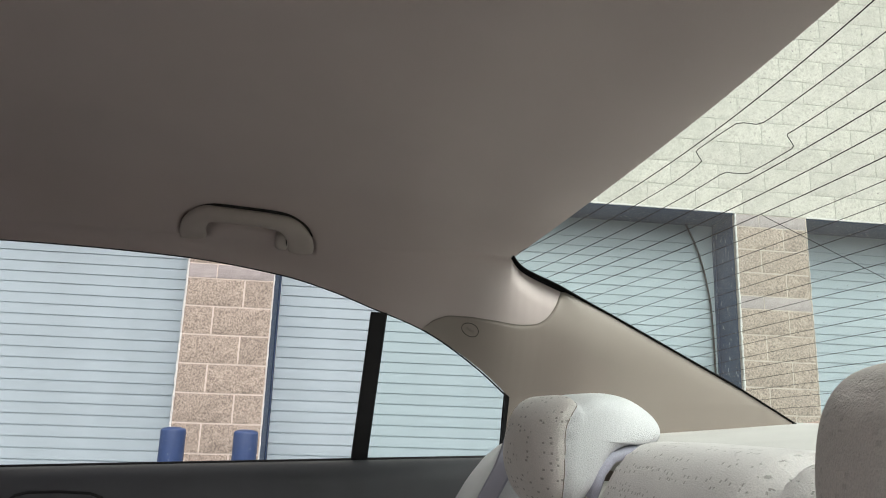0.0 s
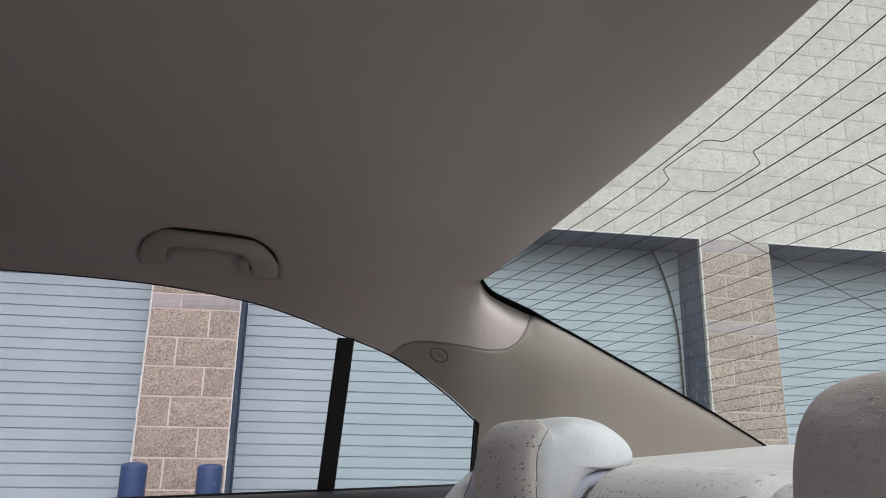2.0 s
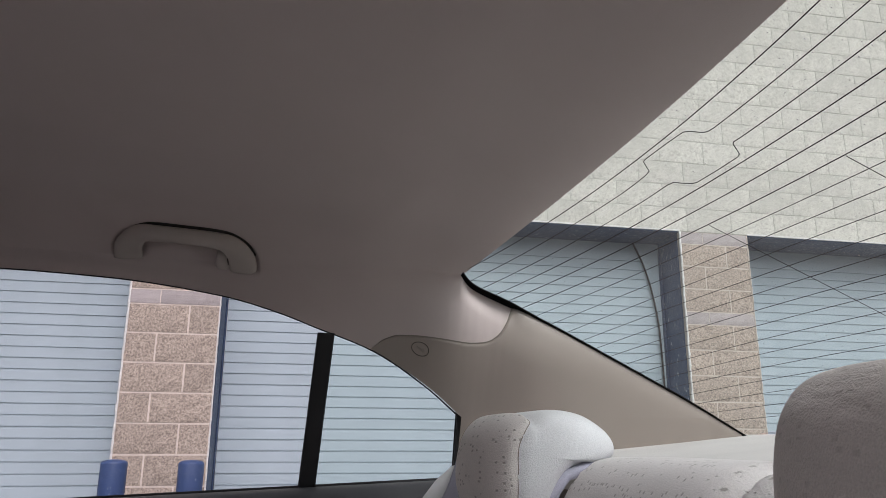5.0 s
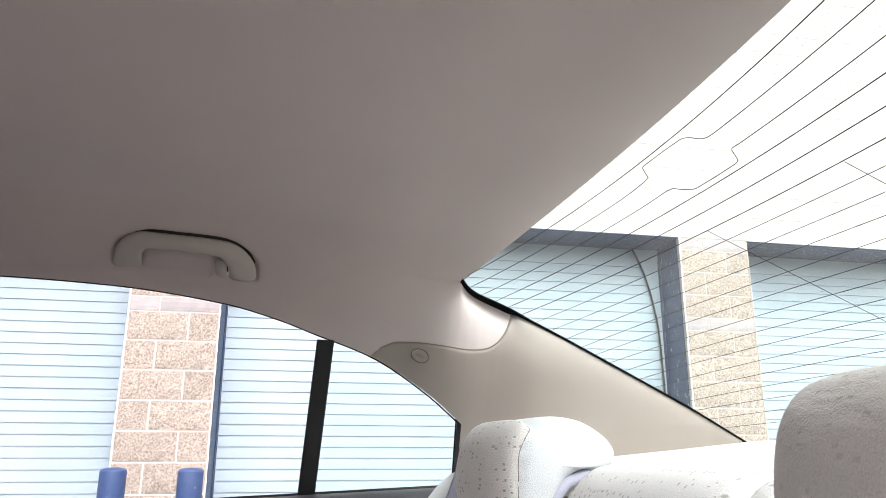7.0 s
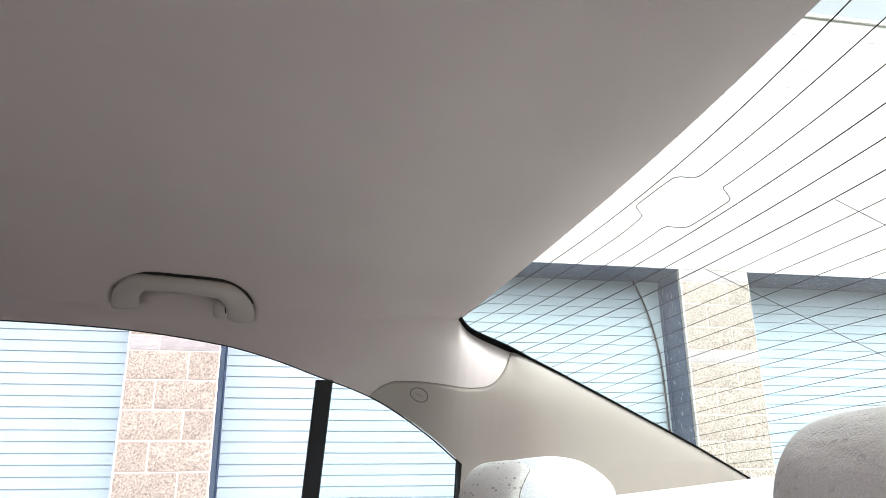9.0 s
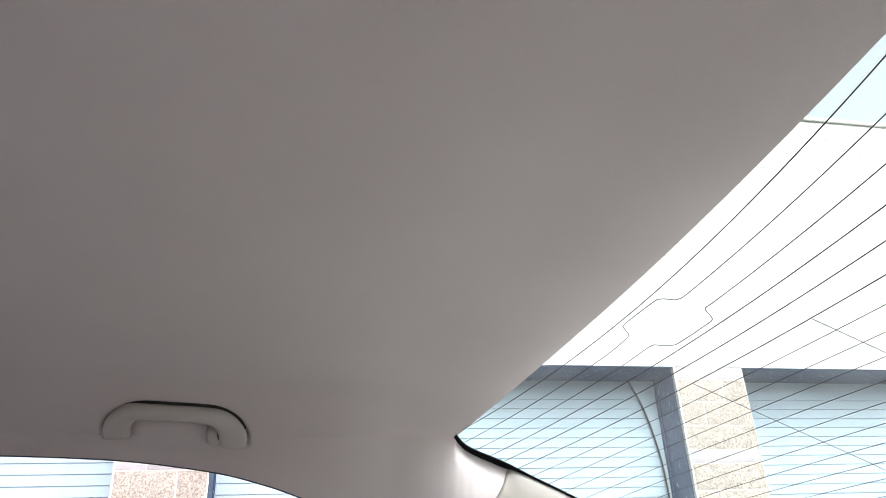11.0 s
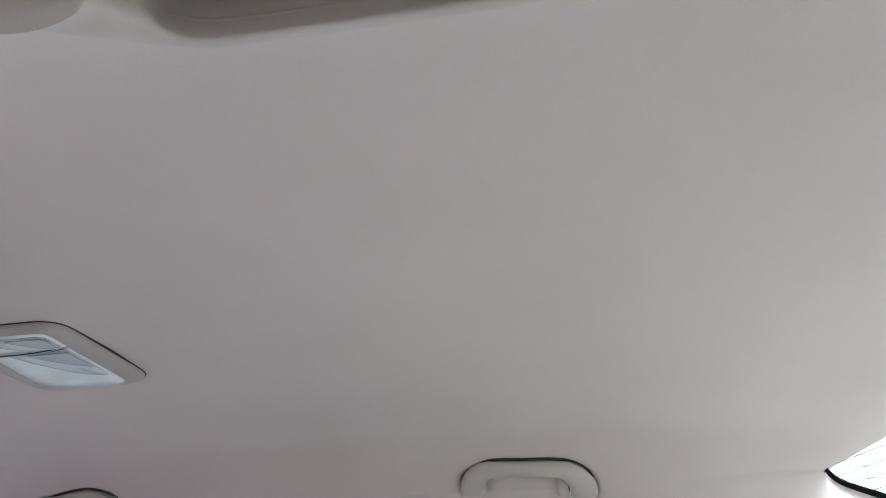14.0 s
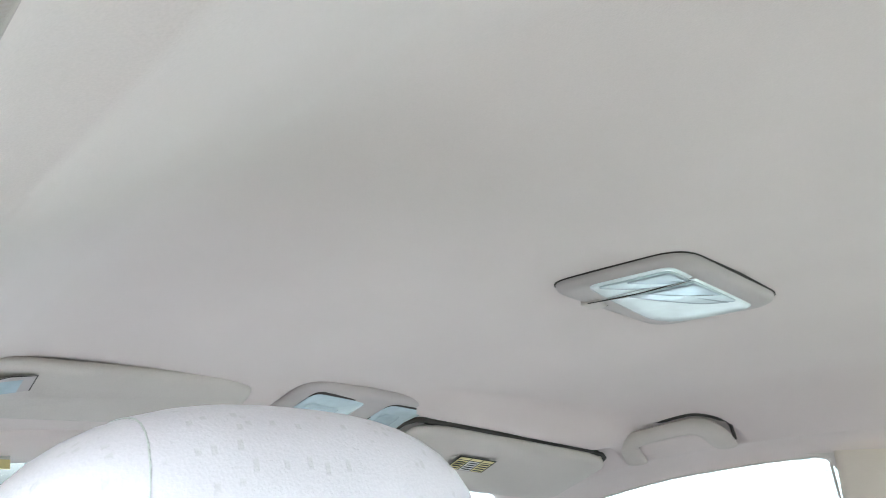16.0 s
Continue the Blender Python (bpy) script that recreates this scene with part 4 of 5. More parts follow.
RIM = ((0.0, -0.004), (0.0, 0.003), (0.002, 0.0065), (0.006, 0.009), (0.014, 0.0098))
out = round_corners([(-0.560, -0.108), (-0.416, -0.107), (-0.428, 0.099), (-0.574, 0.099)], (0.026, 0.030, 0.032, 0.036))
part("bezel", draped(dome, out, RIM), BEZEL, dome, "beige bezel")
gap = round_corners([(-0.561, -0.109), (-0.415, -0.108), (-0.427, 0.100), (-0.575, 0.100)], (0.026, 0.030, 0.032, 0.036))
part("shadow_gap", draped(dome, gap, ((0.0, -0.003), (0.0, 0.0010), (0.003, 0.0012))), SEAM, dome)
LENS_RIM = ((0.0, 0.007), (0.0, 0.0104), (0.003, 0.0116))
part("lens", draped(dome, round_corners([(-0.520, -0.099), (-0.434, -0.097), (-0.4395, -0.0525), (-0.533, -0.052)], (0.012, 0.014, 0.004, 0.004)), LENS_RIM), LENS, dome, "clear ribbed lens")
part("lens", draped(dome, round_corners([(-0.5345, -0.0485), (-0.4400, -0.0490), (-0.4500, 0.083), (-0.560, 0.088)], (0.004, 0.004, 0.016, 0.055)), LENS_RIM), LENS, dome, "frosted white lens")
# reflections painted on the lenses towards the rear: a grey zone, and a darker wedge in it
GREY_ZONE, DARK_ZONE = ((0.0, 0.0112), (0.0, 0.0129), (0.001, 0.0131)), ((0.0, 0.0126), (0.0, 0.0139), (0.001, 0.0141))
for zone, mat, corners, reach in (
        (GREY_ZONE, REFLECTION_GREY, [(-0.514, -0.095), (-0.4375, -0.0935), (-0.4425, -0.0550), (-0.488, -0.0550)], (0.010, 0.011, 0.002, 0.024)),
        (DARK_ZONE, REFLECTION_DIM, [(-0.484, -0.0925), (-0.4395, -0.0915), (-0.4440, -0.0565), (-0.462, -0.0605)], (0.006, 0.010, 0.002, 0.022)),
        (GREY_ZONE, REFLECTION_GREY, [(-0.512, -0.0460), (-0.4425, -0.0462), (-0.4490, 0.042), (-0.474, 0.038), (-0.502, -0.004)], (0.002, 0.003, 0.004, 0.022, 0.022)),
        (DARK_ZONE, REFLECTION_DIM, [(-0.492, -0.0445), (-0.4440, -0.0447), (-0.4470, 0.010), (-0.474, -0.008)], (0.002, 0.003, 0.003, 0.022))):
    part("lens_reflection", draped(dome, round_corners(corners, reach), zone), mat, dome, "blue-grey zone painting a reflection in the lens")
for off, r in ((0.0, 0.0006), (0.0042, 0.0004)):
    line = [(-0.553 + 0.110 * f, -0.0600 + 0.0135 * math.sin(math.pi * min(1, 0.15 + f * 0.75)) + off * min(1, f * 2)) for f in np.linspace(0, 1, 14)]
    part("lens_gap", tube([Vector((x, y, ceiling_z(x, y) - 0.0118)) - dome.location for x, y in line], r, 6), SEAM if off == 0 else JOINT, dome, "dark gap between the lenses")
part("switch", draped(dome, round_corners([(-0.563, -0.054), (-0.540, -0.052), (-0.548, -0.028), (-0.566, -0.029)], (0.003,) * 4), ((0.0, 0.006), (0.0, 0.0112), (0.0015, 0.0122))), HANDLE, dome, "small slide switch")
part("switch_slot", draped(dome, round_corners([(-0.564, -0.0290), (-0.548, -0.0280), (-0.5485, -0.0262), (-0.5645, -0.0272)], (0.0005,) * 4), ((0.0, 0.006), (0.0, 0.0106), (0.0003, 0.0108))), SEAM, dome)

# ---- map light console ----
console = empty("map_light", (-1.05, 0.0, 1.300))
tagged(console, "beige overhead console with two map lights", "map light")
out = round_corners([(-0.968, -0.110), (-0.988, 0.138), (-1.155, 0.152), (-1.155, -0.108)], (0.045, 0.034, 0.02, 0.02))
part("housing", draped(console, out, ((0.0, -0.004), (0.0, 0.004), (0.002, 0.008), (0.007, 0.0105), (0.014, 0.0108))), BEZEL, console, "beige housing")
for c, lab in (([(-0.984, -0.088), (-1.005, 0.012), (-1.090, 0.010), (-1.075, -0.088)], "frosted lens"), ([(-0.999, 0.050), (-1.005, 0.125), (-1.100, 0.130), (-1.095, 0.056)], "frosted lens")):
    frame_line = [(x - 0.004 * (x + 1.05) / 0.05 * -1, y) for x, y in c]
    part("lens_frame", draped(console, round_corners(frame_line, (0.018, 0.012, 0.008, 0.008)), ((0.0, 0.008), (0.0, 0.0118), (0.0008, 0.0121))), SEAM, console, "dark line round the lens")
    part("lens", draped(console, round_corners(c, (0.018, 0.012, 0.008, 0.008)), ((0.0, 0.008), (0.0, 0.0122), (0.003, 0.0136)), 0.001), LENS_MAP, console, lab)
    # a dim plate on the lens paints its darker reflection
    (ax, ay), (bx, by), (cx3, cy3), (dx3, dy3) = c
    shade = [(ax - 0.028, ay + 0.010), (bx - 0.022, by - 0.030), (cx3, cy3 - 0.026), (dx3, dy3 + 0.010)]
    part("lens_shade", draped(console, round_corners(shade, (0.012, 0.012, 0.004, 0.004)), ((0.0, 0.0134), (0.0, 0.0147), (0.0005, 0.0149))), LENS_DARK, console, "dim plate painting the lens's darker reflection")


# ---- sun visors ----
class Visor:
    """A padded visor between an inner and an outer rear corner, hanging the given drops under the headliner."""

    def __init__(self, inner, outer, depth, drop_rear, drop_front, label, straight=True):
        self.inner, self.outer, self.depth = Vector((*inner, 0)), Vector((*outer, 0)), depth
        self.rear, self.front, self.straight = drop_rear, drop_front, straight
        c = self.at(0.5, 0.5)
        self.ob = tagged(empty("sun_visor", c), label, "sun visor", "sun visors")
        out = rounded_outline(0, 1, 0, 1, 0.16, 8)

        def ring(inset, off):
            return [self.at(0.5 + (f - 0.5) * (1 - inset / (depth / 2)), 0.5 + (g - 0.5) * (1 - inset / 0.2), off) for f, g in out]
        part("pad", local(rings_mesh([ring(0.006, 0.009), ring(0.001, 0.005), ring(0.0, 0.0), ring(0.002, -0.005), ring(0.008, -0.008), ring(0.03, -0.009)]), self.ob), VISOR, self.ob, "grey-beige vinyl pad")

    def at(self, f, g, off=0.0):
        """f: from the rear edge to the front one; g: from the inner end to the outer one."""
        p, a, b = self.inner.lerp(self.outer, g), self.inner, self.outer
        z0 = ceiling_z(a.x, a.y) * (1 - g) + ceiling_z(b.x, b.y) * g - self.rear
        z1 = ceiling_z(a.x - self.depth, a.y) * (1 - g) + ceiling_z(b.x - self.depth, b.y) * g - self.front
        if not self.straight:
            z0, z1 = ceiling_z(p.x, p.y) - self.rear, ceiling_z(p.x - self.depth, p.y) - self.front
        return Vector((p.x - self.depth * f, p.y, z0 * (1 - f) + z1 * f + off))


vr = Visor((-1.010, 0.115), (-0.945, 0.520), 0.155, 0.029, 0.055, "beige cloth sun visor folded up, with a yellow warning label")
vl = Visor((-1.005, -0.165), (-0.925, -0.540), 0.092, 0.000, 0.022, "beige cloth sun visor folded up, with a small vanity lamp", False)


def on_visor(v, name, f0, f1, g0, g1, mat, off, label=""):
    rows = [[v.at(f, g, -0.0135 - off) for g in np.linspace(g0, g1, 5)] for f in (f0, (f0 + f1) / 2, f1)]
    return part(name, local(sheet(rows), v.ob), mat, v.ob, label, False)


# the lining dips to the visor's rear edge and leaves a narrow gap
lip = []
for g in np.linspace(-0.16, 1.10, 48):
    fade_in = min(1, max(0, min(g + 0.16, 1.10 - g) / 0.22))
    fade_in = fade_in * fade_in * (3 - 2 * fade_in)
    row = []
    for d in np.linspace(0.085, 0.0, 14):
        q = vr.at(0.02, g)
        top = ceiling_z(q.x + d, q.y) - 0.0005
        k = min(1, max(0, 1 - d / 0.08))
        row.append((q.x + d, q.y, top - (top - (q.z + 0.0120)) * fade_in * k * k * (3 - 2 * k)))
    lip.append(row)
part("visor_lip", sheet(lip), LINER, headliner)
# a dark sheet and tubes paint the shade inside that gap
gap = [[vr.at(0.03, g, dz) for dz in (0.004, 0.010, 0.015)] for g in np.linspace(0.04, 0.93, 16)]
part("shadow_gap", local(sheet(gap, (-0.003, 0, 0)), vr.ob), SEAM, vr.ob, "dark strip for the shade over the rear edge", False)
turn = [(0.02, 0.90), (0.03, 0.95), (0.08, 0.985), (0.18, 1.004), (0.32, 1.008), (0.50, 1.006), (0.70, 1.0)]
begin = [(0.30, -0.030), (0.14, -0.022), (0.05, 0.0), (0.02, 0.04)] + [(0.02, g) for g in np.linspace(0.08, 0.90, 20)]
part("rear_gap_shade", local(tube([vr.at(f, g, 0.0095) for f, g in begin], [0.0016, 0.0026, 0.0040, 0.0046] + [0.0046 - 0.0020 * min(1, max(0, (g - 0.40) / 0.12)) for g in np.linspace(0.08, 0.90, 20)], 8), vr.ob), SEAM, vr.ob, "dark strip for the shade over the rear edge")
part("end_gap_shade", local(tube([vr.at(f, g, 0.009) for f, g in turn], [0.0035, 0.0040, 0.0040, 0.0034, 0.0028, 0.0022, 0.0016], 8), vr.ob), SEAM, vr.ob, "dark strip for the shade round the outer end")
# the warning label: a dark edged sheet of yellow and white fields, its small print as bars
on_visor(vr, "label_back", 0.25, 0.50, 0.27, 0.45, INK, 0.0, "dark label border")
for i in range(3):
    g0 = 0.276 + 0.057 * i
    on_visor(vr, "label_field", 0.262, 0.305, g0, g0 + 0.052, YELLOW, 0.0006, "yellow field")
    on_visor(vr, "label_field", 0.318, 0.488, g0, g0 + 0.052, WHITE if i == 1 else YELLOW, 0.0006, "pale field")
    for k in range(4):
        on_visor(vr, "label_line", 0.33 + 0.04 * k, 0.352 + 0.04 * k, g0 + 0.005, g0 + 0.047, INK, 0.0011)
on_visor(vl, "lamp_edge", 0.045, 0.40, 0.718, 0.985, SEAM, 0.0050, "dark line round the lamp")
on_visor(vl, "lamp_frame", 0.055, 0.39, 0.722, 0.98, BEZEL, 0.0055, "beige lamp frame")
on_visor(vl, "vanity_lamp", 0.10, 0.34, 0.752, 0.96, LENS_DARK, 0.0065, "clear vanity lamp lens")

header = part("windscreen_header", sheet([[(x, y, ceiling_z(XF, y) + dz) for x, dz in ((XF + 0.05, 0.012), (XF + 0.02, -0.004), (XF - 0.01, -0.020), (XF - 0.02, -0.01))] for y in np.linspace(-0.60, 0.60, 21)], (0, 0, 0.02)), LINER)
tagged(header, "beige lining along the top of the windscreen", "trim", kind="structure")
caution = empty("warning_label", (XF + 0.012, -0.44, ceiling_z(XF, 0.44) - 0.014))
caution.rotation_euler = (0, radians(50), 0)
tagged(caution, "yellow and white warning label above the windscreen", "label")
part("band", box(-0.004, 0.010, -0.05, 0.05, -0.001, 0.001), YELLOW, caution, "yellow band", False)
part("field", box(-0.03, -0.005, -0.05, 0.05, -0.001, 0.001), WHITE, caution, "white field", False)
for k in range(4):
    part("line", box(-0.001, 0.006, -0.045 + k * 0.024, -0.028 + k * 0.024, -0.002, -0.0012), INK, caution, smooth=False)


# ---- rear seat ----
rear_seat = empty("rear_seat", (0.45, 0.0, 0.12))
tagged(rear_seat, "pale beige velour rear bench with dashed pattern and headrests", "car seat")


def backrest_shape(p):
    lean = 0.30
    top = max(0, p.z) / 0.36
    front = 1 if p.x < 0.03 else 0.4
    groove = 0.018 * math.exp(-((p.y + 0.130) / 0.013)**2) * top
    step = min(1, max(0, (p.y - 0.175) / 0.05)) if p.y > 0 else 0.35 * min(1, max(0, (-p.y - 0.13) / 0.05))
    step = 0.060 * step * step * (3 - 2 * step) * top
    return Vector((p.x + p.z * lean + groove * front, p.y * (1 - 0.04 * top), p.z - groove - step))


def sub(bm, at, parent):
    bmesh.ops.translate(bm, verts=bm.verts, vec=Vector(at) - parent.location)
    return bm


part("backrest", sub(cushion(0.100, 0.60, 0.345, 5.0, backrest_shape, 180), (0.492, 0.0, 0.612), rear_seat), BENCH, rear_seat, "dashed velour backrest")
part("seat_cushion", sub(cushion(0.27, 0.62, 0.11, 5.0), (0.17, 0.0, 0.35), rear_seat), BENCH, rear_seat, "dashed velour cushion")
for side in (1, -1):
    part("side_bolster", sub(cushion(0.10, 0.075, 0.30, 3.0, lambda p: Vector((p.x + p.z * 0.42, p.y, p.z)), 36), (0.402, side * 0.630, 0.645), rear_seat), PLAIN, rear_seat, "plain velour bolster")

# a headrest's outline from the side: full in front, a shallow notch on top, and a rear lobe that overhangs
SIDE = [(0.446, 0.863), (0.430, 0.885), (0.420, 0.915), (0.421, 0.948), (0.431, 0.981), (0.449, 1.003), (0.470, 1.0125), (0.488, 1.0065), (0.512, 1.0160), (0.540, 1.0170), (0.570, 1.010), (0.598, 0.993),
        (0.612, 0.976), (0.613, 0.961), (0.603, 0.951), (0.584, 0.948), (0.561, 0.947), (0.541, 0.937), (0.526, 0.921), (0.514, 0.900), (0.500, 0.878), (0.480, 0.861), (0.460, 0.855)]
seam_x = curve_through((0.78, 0.88, 0.905, 0.961, 0.984, 1.003, 1.02), (0.454, 0.461, 0.461, 0.462, 0.470, 0.484, 0.497))


def smooth_loop(points, steps):
    """A closed loop through points, rounded between them."""
    out, n = [], len(points)
    for i in range(n):
        p0, p1, p2, p3 = (Vector((*points[(i + k) % n], 0)) for k in (-1, 0, 1, 2))
        for q in range(steps):
            f = q / steps
            out.append(0.5 * (2 * p1 + (p2 - p0) * f + (2 * p0 - 5 * p1 + 4 * p2 - p3) * f * f + (3 * p1 - p0 - 3 * p2 + p3) * f**3))
    return out


def rear_headrest(cy, cx=0.0, cz=0.0, half=0.126, front=CLOTH):
    loop = smooth_loop(SIDE, 7)
    mid = Vector((0.487, 0.955, 0))
    rings = []
    for a in np.linspace(-math.pi / 2 * 0.985, math.pi / 2 * 0.985, 60):
        g = math.sin(a)
        k = max(0.0, 1 - abs(g)**4.6)**(1 / 4.6)
        ring = []
        for p in loop:
            d = p - mid
            ring.append(Vector((mid.x + d.x * k * (1 - (0.30 * g * g if d.x < 0 else 0)), g * half, mid.y + d.y * k)))
        rings.append(ring)
    rest = None
    for name, mat, label, keep in (("headrest", PLAIN, "rounded velour headrest", 1), ("front_panel", front, "dashed velour front", -1)):
        bm = rings_mesh(rings)
        for v in bm.verts:
            v.co.x -= seam_x(v.co.z)
        bmesh.ops.bisect_plane(bm, geom=bm.verts[:] + bm.edges[:] + bm.faces[:], plane_co=(0, 0, 0), plane_no=(keep, 0, 0), clear_inner=True)
        for v in bm.verts:
            near = math.exp(-(v.co.x / 0.007)**2)
            pull = 0.0035 * near + 0.0008 * near * math.sin(v.co.y * 310 + v.co.z * 260)
            v.co.x += seam_x(v.co.z)
            d = Vector((0, -v.co.y, mid.y - v.co.z))
            if d.length > 0.01:
                v.co += d.normalized() * pull
        if keep == 1:
            rim = [v.co.copy() for v in bm.verts if v.is_boundary]
        ob = part(name, sub(bm, (cx, cy, cz), rear_seat), mat, rest or rear_seat, label)
        rest = rest or ob
    rim.sort(key=lambda p: math.atan2(p.z - 0.93, p.y))
    rim = [p for i, p in enumerate(rim) if i % 2 == 0 and p.z > 0.80]
    low = [i for i in range(len(rim)) if (rim[i] - rim[i - 1]).length > 0.03]
    cut = low[0] if low else 0
    rim = rim[cut:] + rim[:cut]
    part("piping", sub(tube(rim, 0.0007, 6), (cx, cy, cz), rear_seat), JOINT, rest, "taupe stitched seam")
    return rest


rear_headrest(0.36)
rear_headrest(-0.365, 0.020, 0.007, front=WORN)
strap = part("seat_strap", tube([(0.500, 0.25, 0.88), (0.513, 0.25, 0.913), (0.529, 0.25, 0.932), (0.556, 0.252, 0.941), (0.580, 0.255, 0.9425), (0.605, 0.26, 0.941)], 0.0105, 10, 0.75, (-0.3, 0, 0.95)), BELT)
tagged(strap, "lavender-grey webbing strap lying under a rear headrest", "strap")

belt = part("seat_belt", tube([(0.505, 0.60, 0.985), (0.480, 0.568, 0.95), (0.466, 0.545, 0.924), (0.454, 0.538, 0.896), (0.426, 0.533, 0.848), (0.39, 0.51, 0.76), (0.36, 0.40, 0.60)], 0.020, 8, 0.08, (-0.7, -0.6, 0.35)), BELT)
tagged(belt, "lavender-grey webbing seat belt over the rear bench's shoulder", "seat belt")


# ---- front seats ----
def front_seat(name, cx, cy, top, label):
    s = empty(name, (cx, cy, 0.12))
    tagged(s, label, "car seat", "front seats")
    part("backrest", sub(cushion(0.085, 0.255, 0.33, 4.0, lambda p: Vector((p.x + p.z * 0.22, p.y * (1 - 0.10 * max(0, p.z) / 0.33), p.z)), 48), (cx - 0.04, cy, top - 0.50), s), PALE, s, "dashed velour backrest")
    part("seat_cushion", sub(cushion(0.27, 0.26, 0.10, 4.0), (cx - 0.30, cy, 0.34), s), PALE, s, "dashed velour cushion")
    rest = part("headrest", sub(cushion(0.070, 0.143, 0.100, 2.6, lambda p: Vector((p.x + p.z * 0.12, p.y * (1 - 0.05 * p.z / 0.1), p.z)), 56), (cx + 0.03, cy, top - 0.10), s), PALE, s, "rounded pale velour headrest")
    ring = []
    for a in np.linspace(0, 2 * math.pi, 50):
        x, z = math.cos(a), math.sin(a)
        g = (abs(x)**2.6 + abs(z)**2.6)**(1 / 2.6)
        k = (1 - (0.086 / 0.143)**2.6)**(1 / 2.6)
        q = Vector((x / g * 0.070 * k, -0.086, z / g * 0.100 * k))
        ring.append(Vector((q.x + q.z * 0.12, q.y * (1 - 0.05 * q.z / 0.1), q.z)))
    part("piping", sub(tube(ring, 0.0005, 6), (cx + 0.03, cy, top - 0.10), s), PLAIN, rest, "stitched seam")
    for dy in (-0.06, 0.06):
        part("headrest_post", sub(tube([(cx + 0.02, cy + dy, top - 0.30), (cx + 0.025, cy + dy, top - 0.12)], 0.006, 10), (0, 0, 0), s), BLACK, s)
    return s


front_seat("driver_seat", -0.53, -0.42, 1.216, "pale velour driver's seat with a rounded headrest")
front_seat("passenger_seat", -0.46, 0.385, 1.125, "pale velour passenger seat with a rounded headrest")


# ---- masonry pieces ----
def block_mesh(name, w, h, mat, rough=0.0, seed=1):
    rnd = random.Random(seed)
    bm = bmesh.new()
    nx, nz = max(2, int(w / 0.07)), 3
    g = 0.006 if mat is TAN else 0.004
    front = [[bm.verts.new((g + (w - 2 * g) * i / nx, (rnd.uniform(-rough, rough * 0.3) if 0 < i < nx and 0 < j < nz else 0.003), g + (h - 2 * g) * j / nz)) for j in range(nz + 1)] for i in range(nx + 1)]
    for i in range(nx):
        for j in range(nz):
            bm.faces.new((front[i][j], front[i + 1][j], front[i + 1][j + 1], front[i][j + 1]))
    rim = [front[i][0] for i in range(nx + 1)] + [front[nx][j] for j in range(1, nz + 1)] + [front[i][nz] for i in range(nx - 1, -1, -1)] + [front[0][j] for j in range(nz - 1, 0, -1)]
    back = [bm.verts.new((v.co.x, 0.03, v.co.z)) for v in rim]
    for a in range(len(rim)):
        b = (a + 1) % len(rim)
        bm.faces.new((rim[a], back[a], back[b], rim[b]))
    me = bpy.data.meshes.new(name)
    bmesh.ops.recalc_face_normals(bm, faces=bm.faces)
    bm.to_mesh(me)
    bm.free()
    me.materials.append(mat)
    return me


TAN_FULL = [block_mesh("tan_block", 0.4064, COURSE, TAN, 0.008, s) for s in (3, 4)]
TAN_HALF = [block_mesh("tan_half_block", 0.2032, COURSE, TAN, 0.008, s) for s in (5, 6)]
LILAC_FULL, LILAC_HALF = block_mesh("lilac_block", 0.4064, 0.104, LILAC, 0.002, 7), block_mesh("lilac_half_block", 0.2032, 0.104, LILAC, 0.002, 8)
CREAM_FULL = block_mesh("cream_block", 0.4064, COURSE, CREAM, 0.0015, 9)


def lay(me, x, z, name="block"):
    o = new(name, me)
    o.parent = wall_north
    o.location = (x, 0, z)
    return o


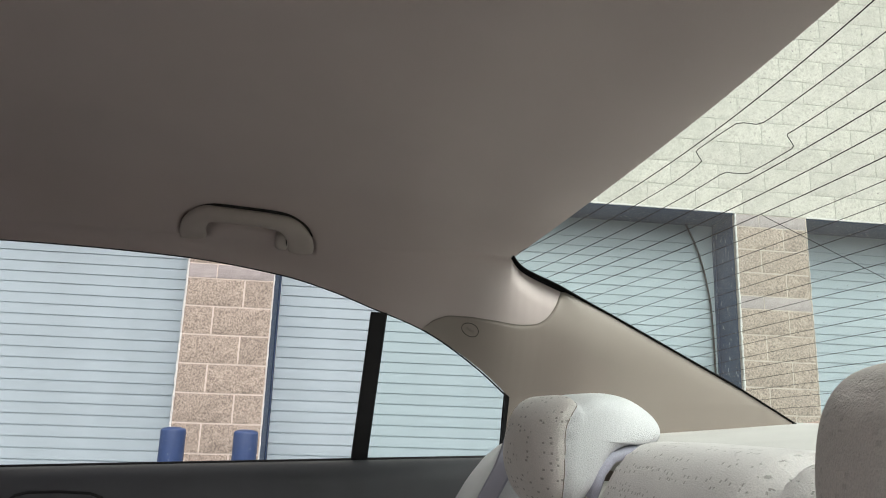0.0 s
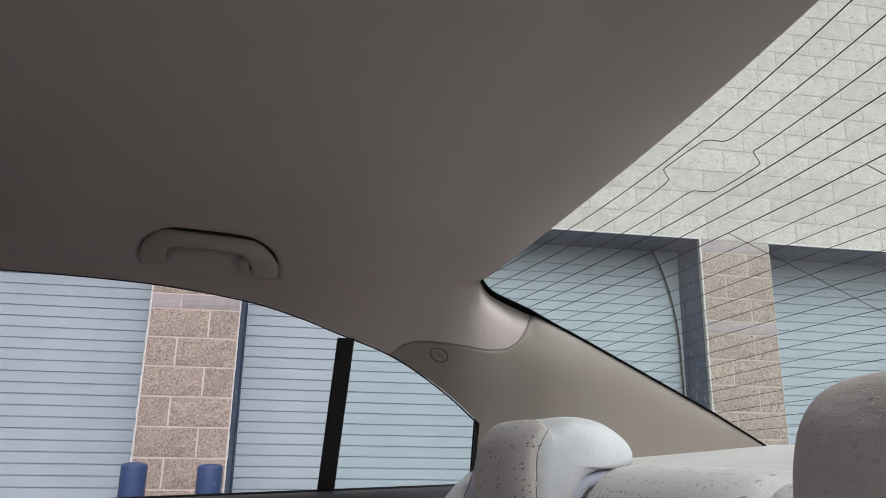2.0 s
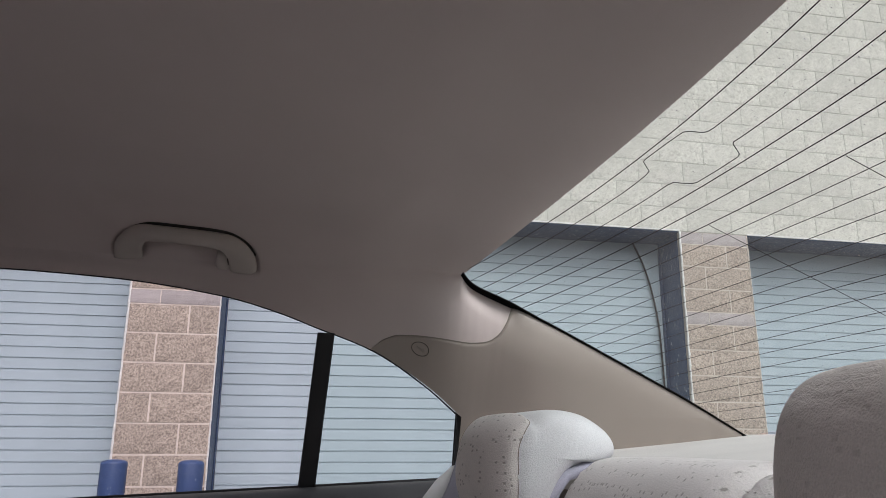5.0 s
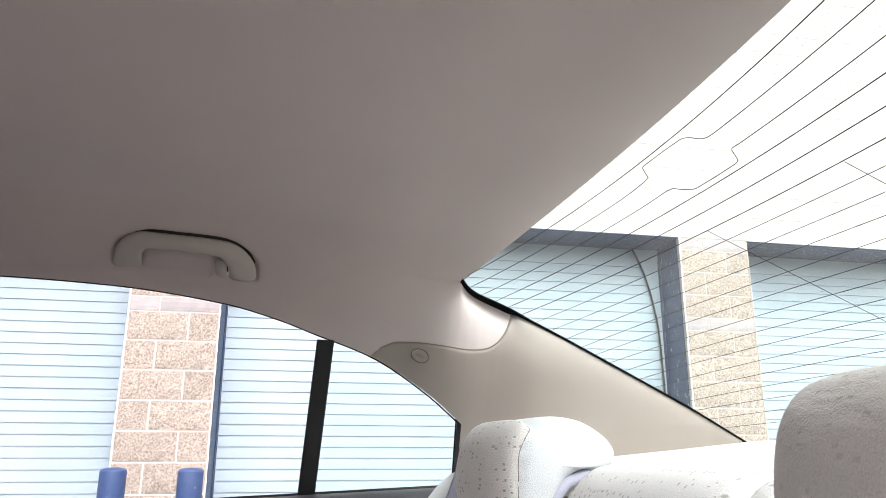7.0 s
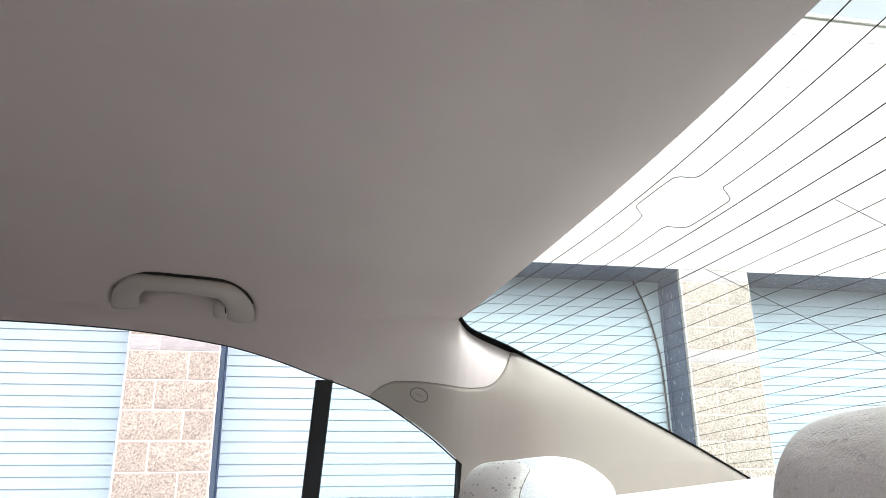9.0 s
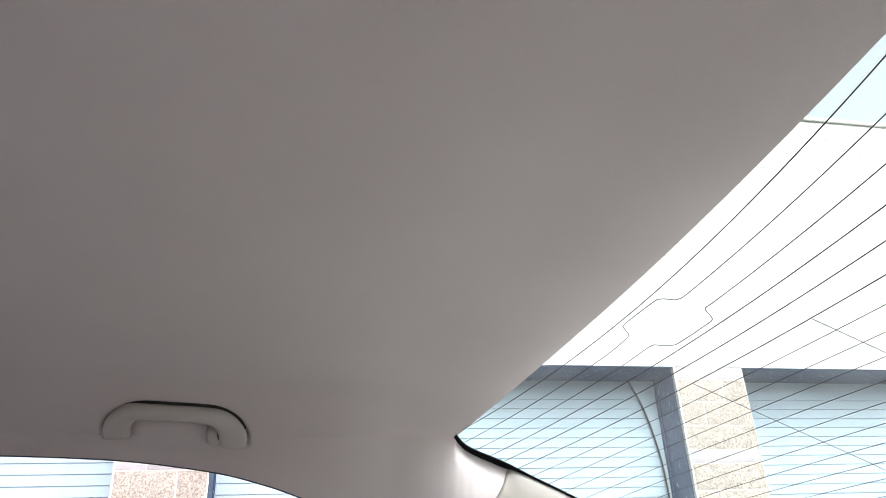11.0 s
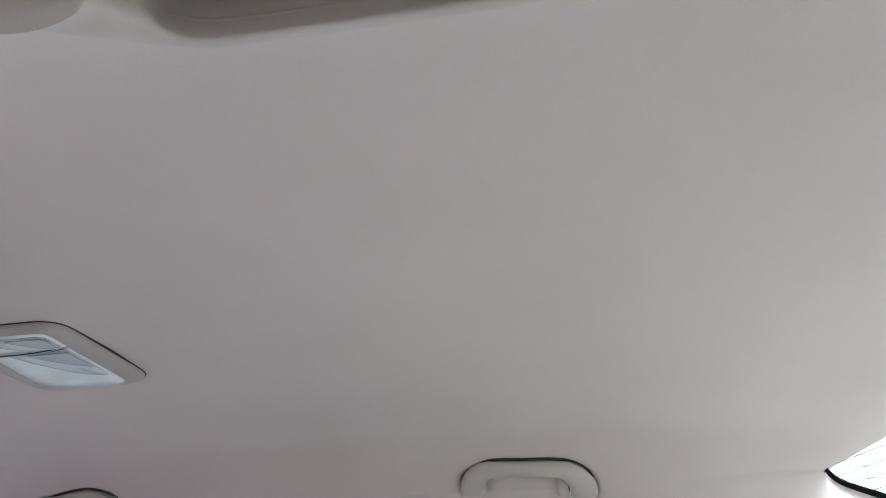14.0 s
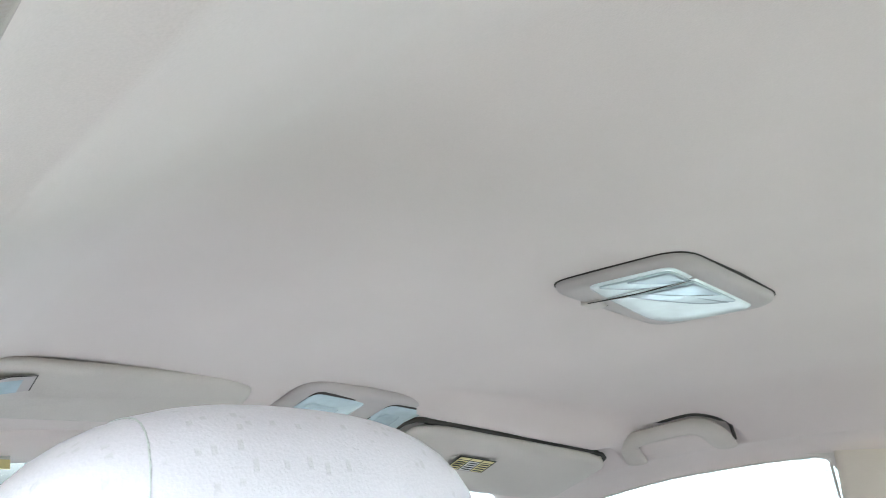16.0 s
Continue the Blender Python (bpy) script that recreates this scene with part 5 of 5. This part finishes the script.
BAND = 1.900
UPPER = (LINTEL - 0.106 - BAND - 0.104) / 3
TAN_UPPER = [block_mesh("tan_block", w, UPPER, TAN, 0.008, sd) for w, sd in ((0.4064, 11), (0.2032, 12))]
for k, px in enumerate(PIERS):
    if k not in (3, 4, 5):
        part("pier_face", box(px, px + PIER_W, 0.0, 0.03, GROUND_Z, LINTEL - 0.004, 0), TAN, wall_north, smooth=False)
        continue
    z, i = BAND - COURSE, 0
    rows_z = [(BAND - COURSE * (r + 1), r % 2, 0) for r in range(10) if BAND - COURSE * (r + 1) > GROUND_Z - 0.19] + [(BAND, 1, 1)] + [(BAND + 0.104 + UPPER * r, r % 2, 2) for r in range(3)] + [(LINTEL - 0.106, 1, 1)]
    for z, flip, band in rows_z:
        full, half = (LILAC_FULL, LILAC_HALF) if band == 1 else TAN_UPPER if band == 2 else (TAN_FULL[int(z * 10) % 2], TAN_HALF[int(z * 7) % 2])
        lay(half if flip else full, px, z)
        lay(full if flip else half, px + (0.2032 if flip else 0.4064), z)

# a rough pale bead of mortar runs up both corners of each pier, and a pale steel angle under the lintel
for px in PIERS[3:6]:
    for ex, wide, mat in ((px - 0.002, 0.0085, BEAD), (px + PIER_W + 0.001, 0.006, HAZED_GROUT if px == PIERS[4] else BEAD)):
        rise = list(np.linspace(GROUND_Z, LINTEL - 0.004, 90))
        part("corner_bead", tube([(ex + random.uniform(-0.0025, 0.0025), 0.004, z) for z in rise], [wide * random.uniform(0.7, 1.15) for z in rise], 6), mat, wall_north)
for pa, pb in zip(PIERS[2:6], PIERS[3:7]):
    part("lintel_angle", box(pa + PIER_W + 0.004, pb - 0.004, -0.006, 0.003, LINTEL - 0.003, LINTEL + 0.010, 0.001, 1), BEAD, wall_north, smooth=False)

# the wall over the doors: single blocks where it is seen, one joined face beyond
u0, u1 = 1.8, 9.6
r = 0
while LINTEL + COURSE * r < TOP - 0.05:
    z = LINTEL + COURSE * r
    x = u0 - (0.2032 if r % 2 else 0.0)
    while x < u1:
        lay(CREAM_FULL, x, z)
        x += 0.4064
    r += 1
for xa, xb in ((PIERS[0] - 6, u0 - 0.21), (u1 + 0.42, PIERS[-1] + 6)):
    part("wall_face", box(xa, xb, 0.003, 0.03, LINTEL, TOP, 0), CREAM, wall_north, smooth=False)
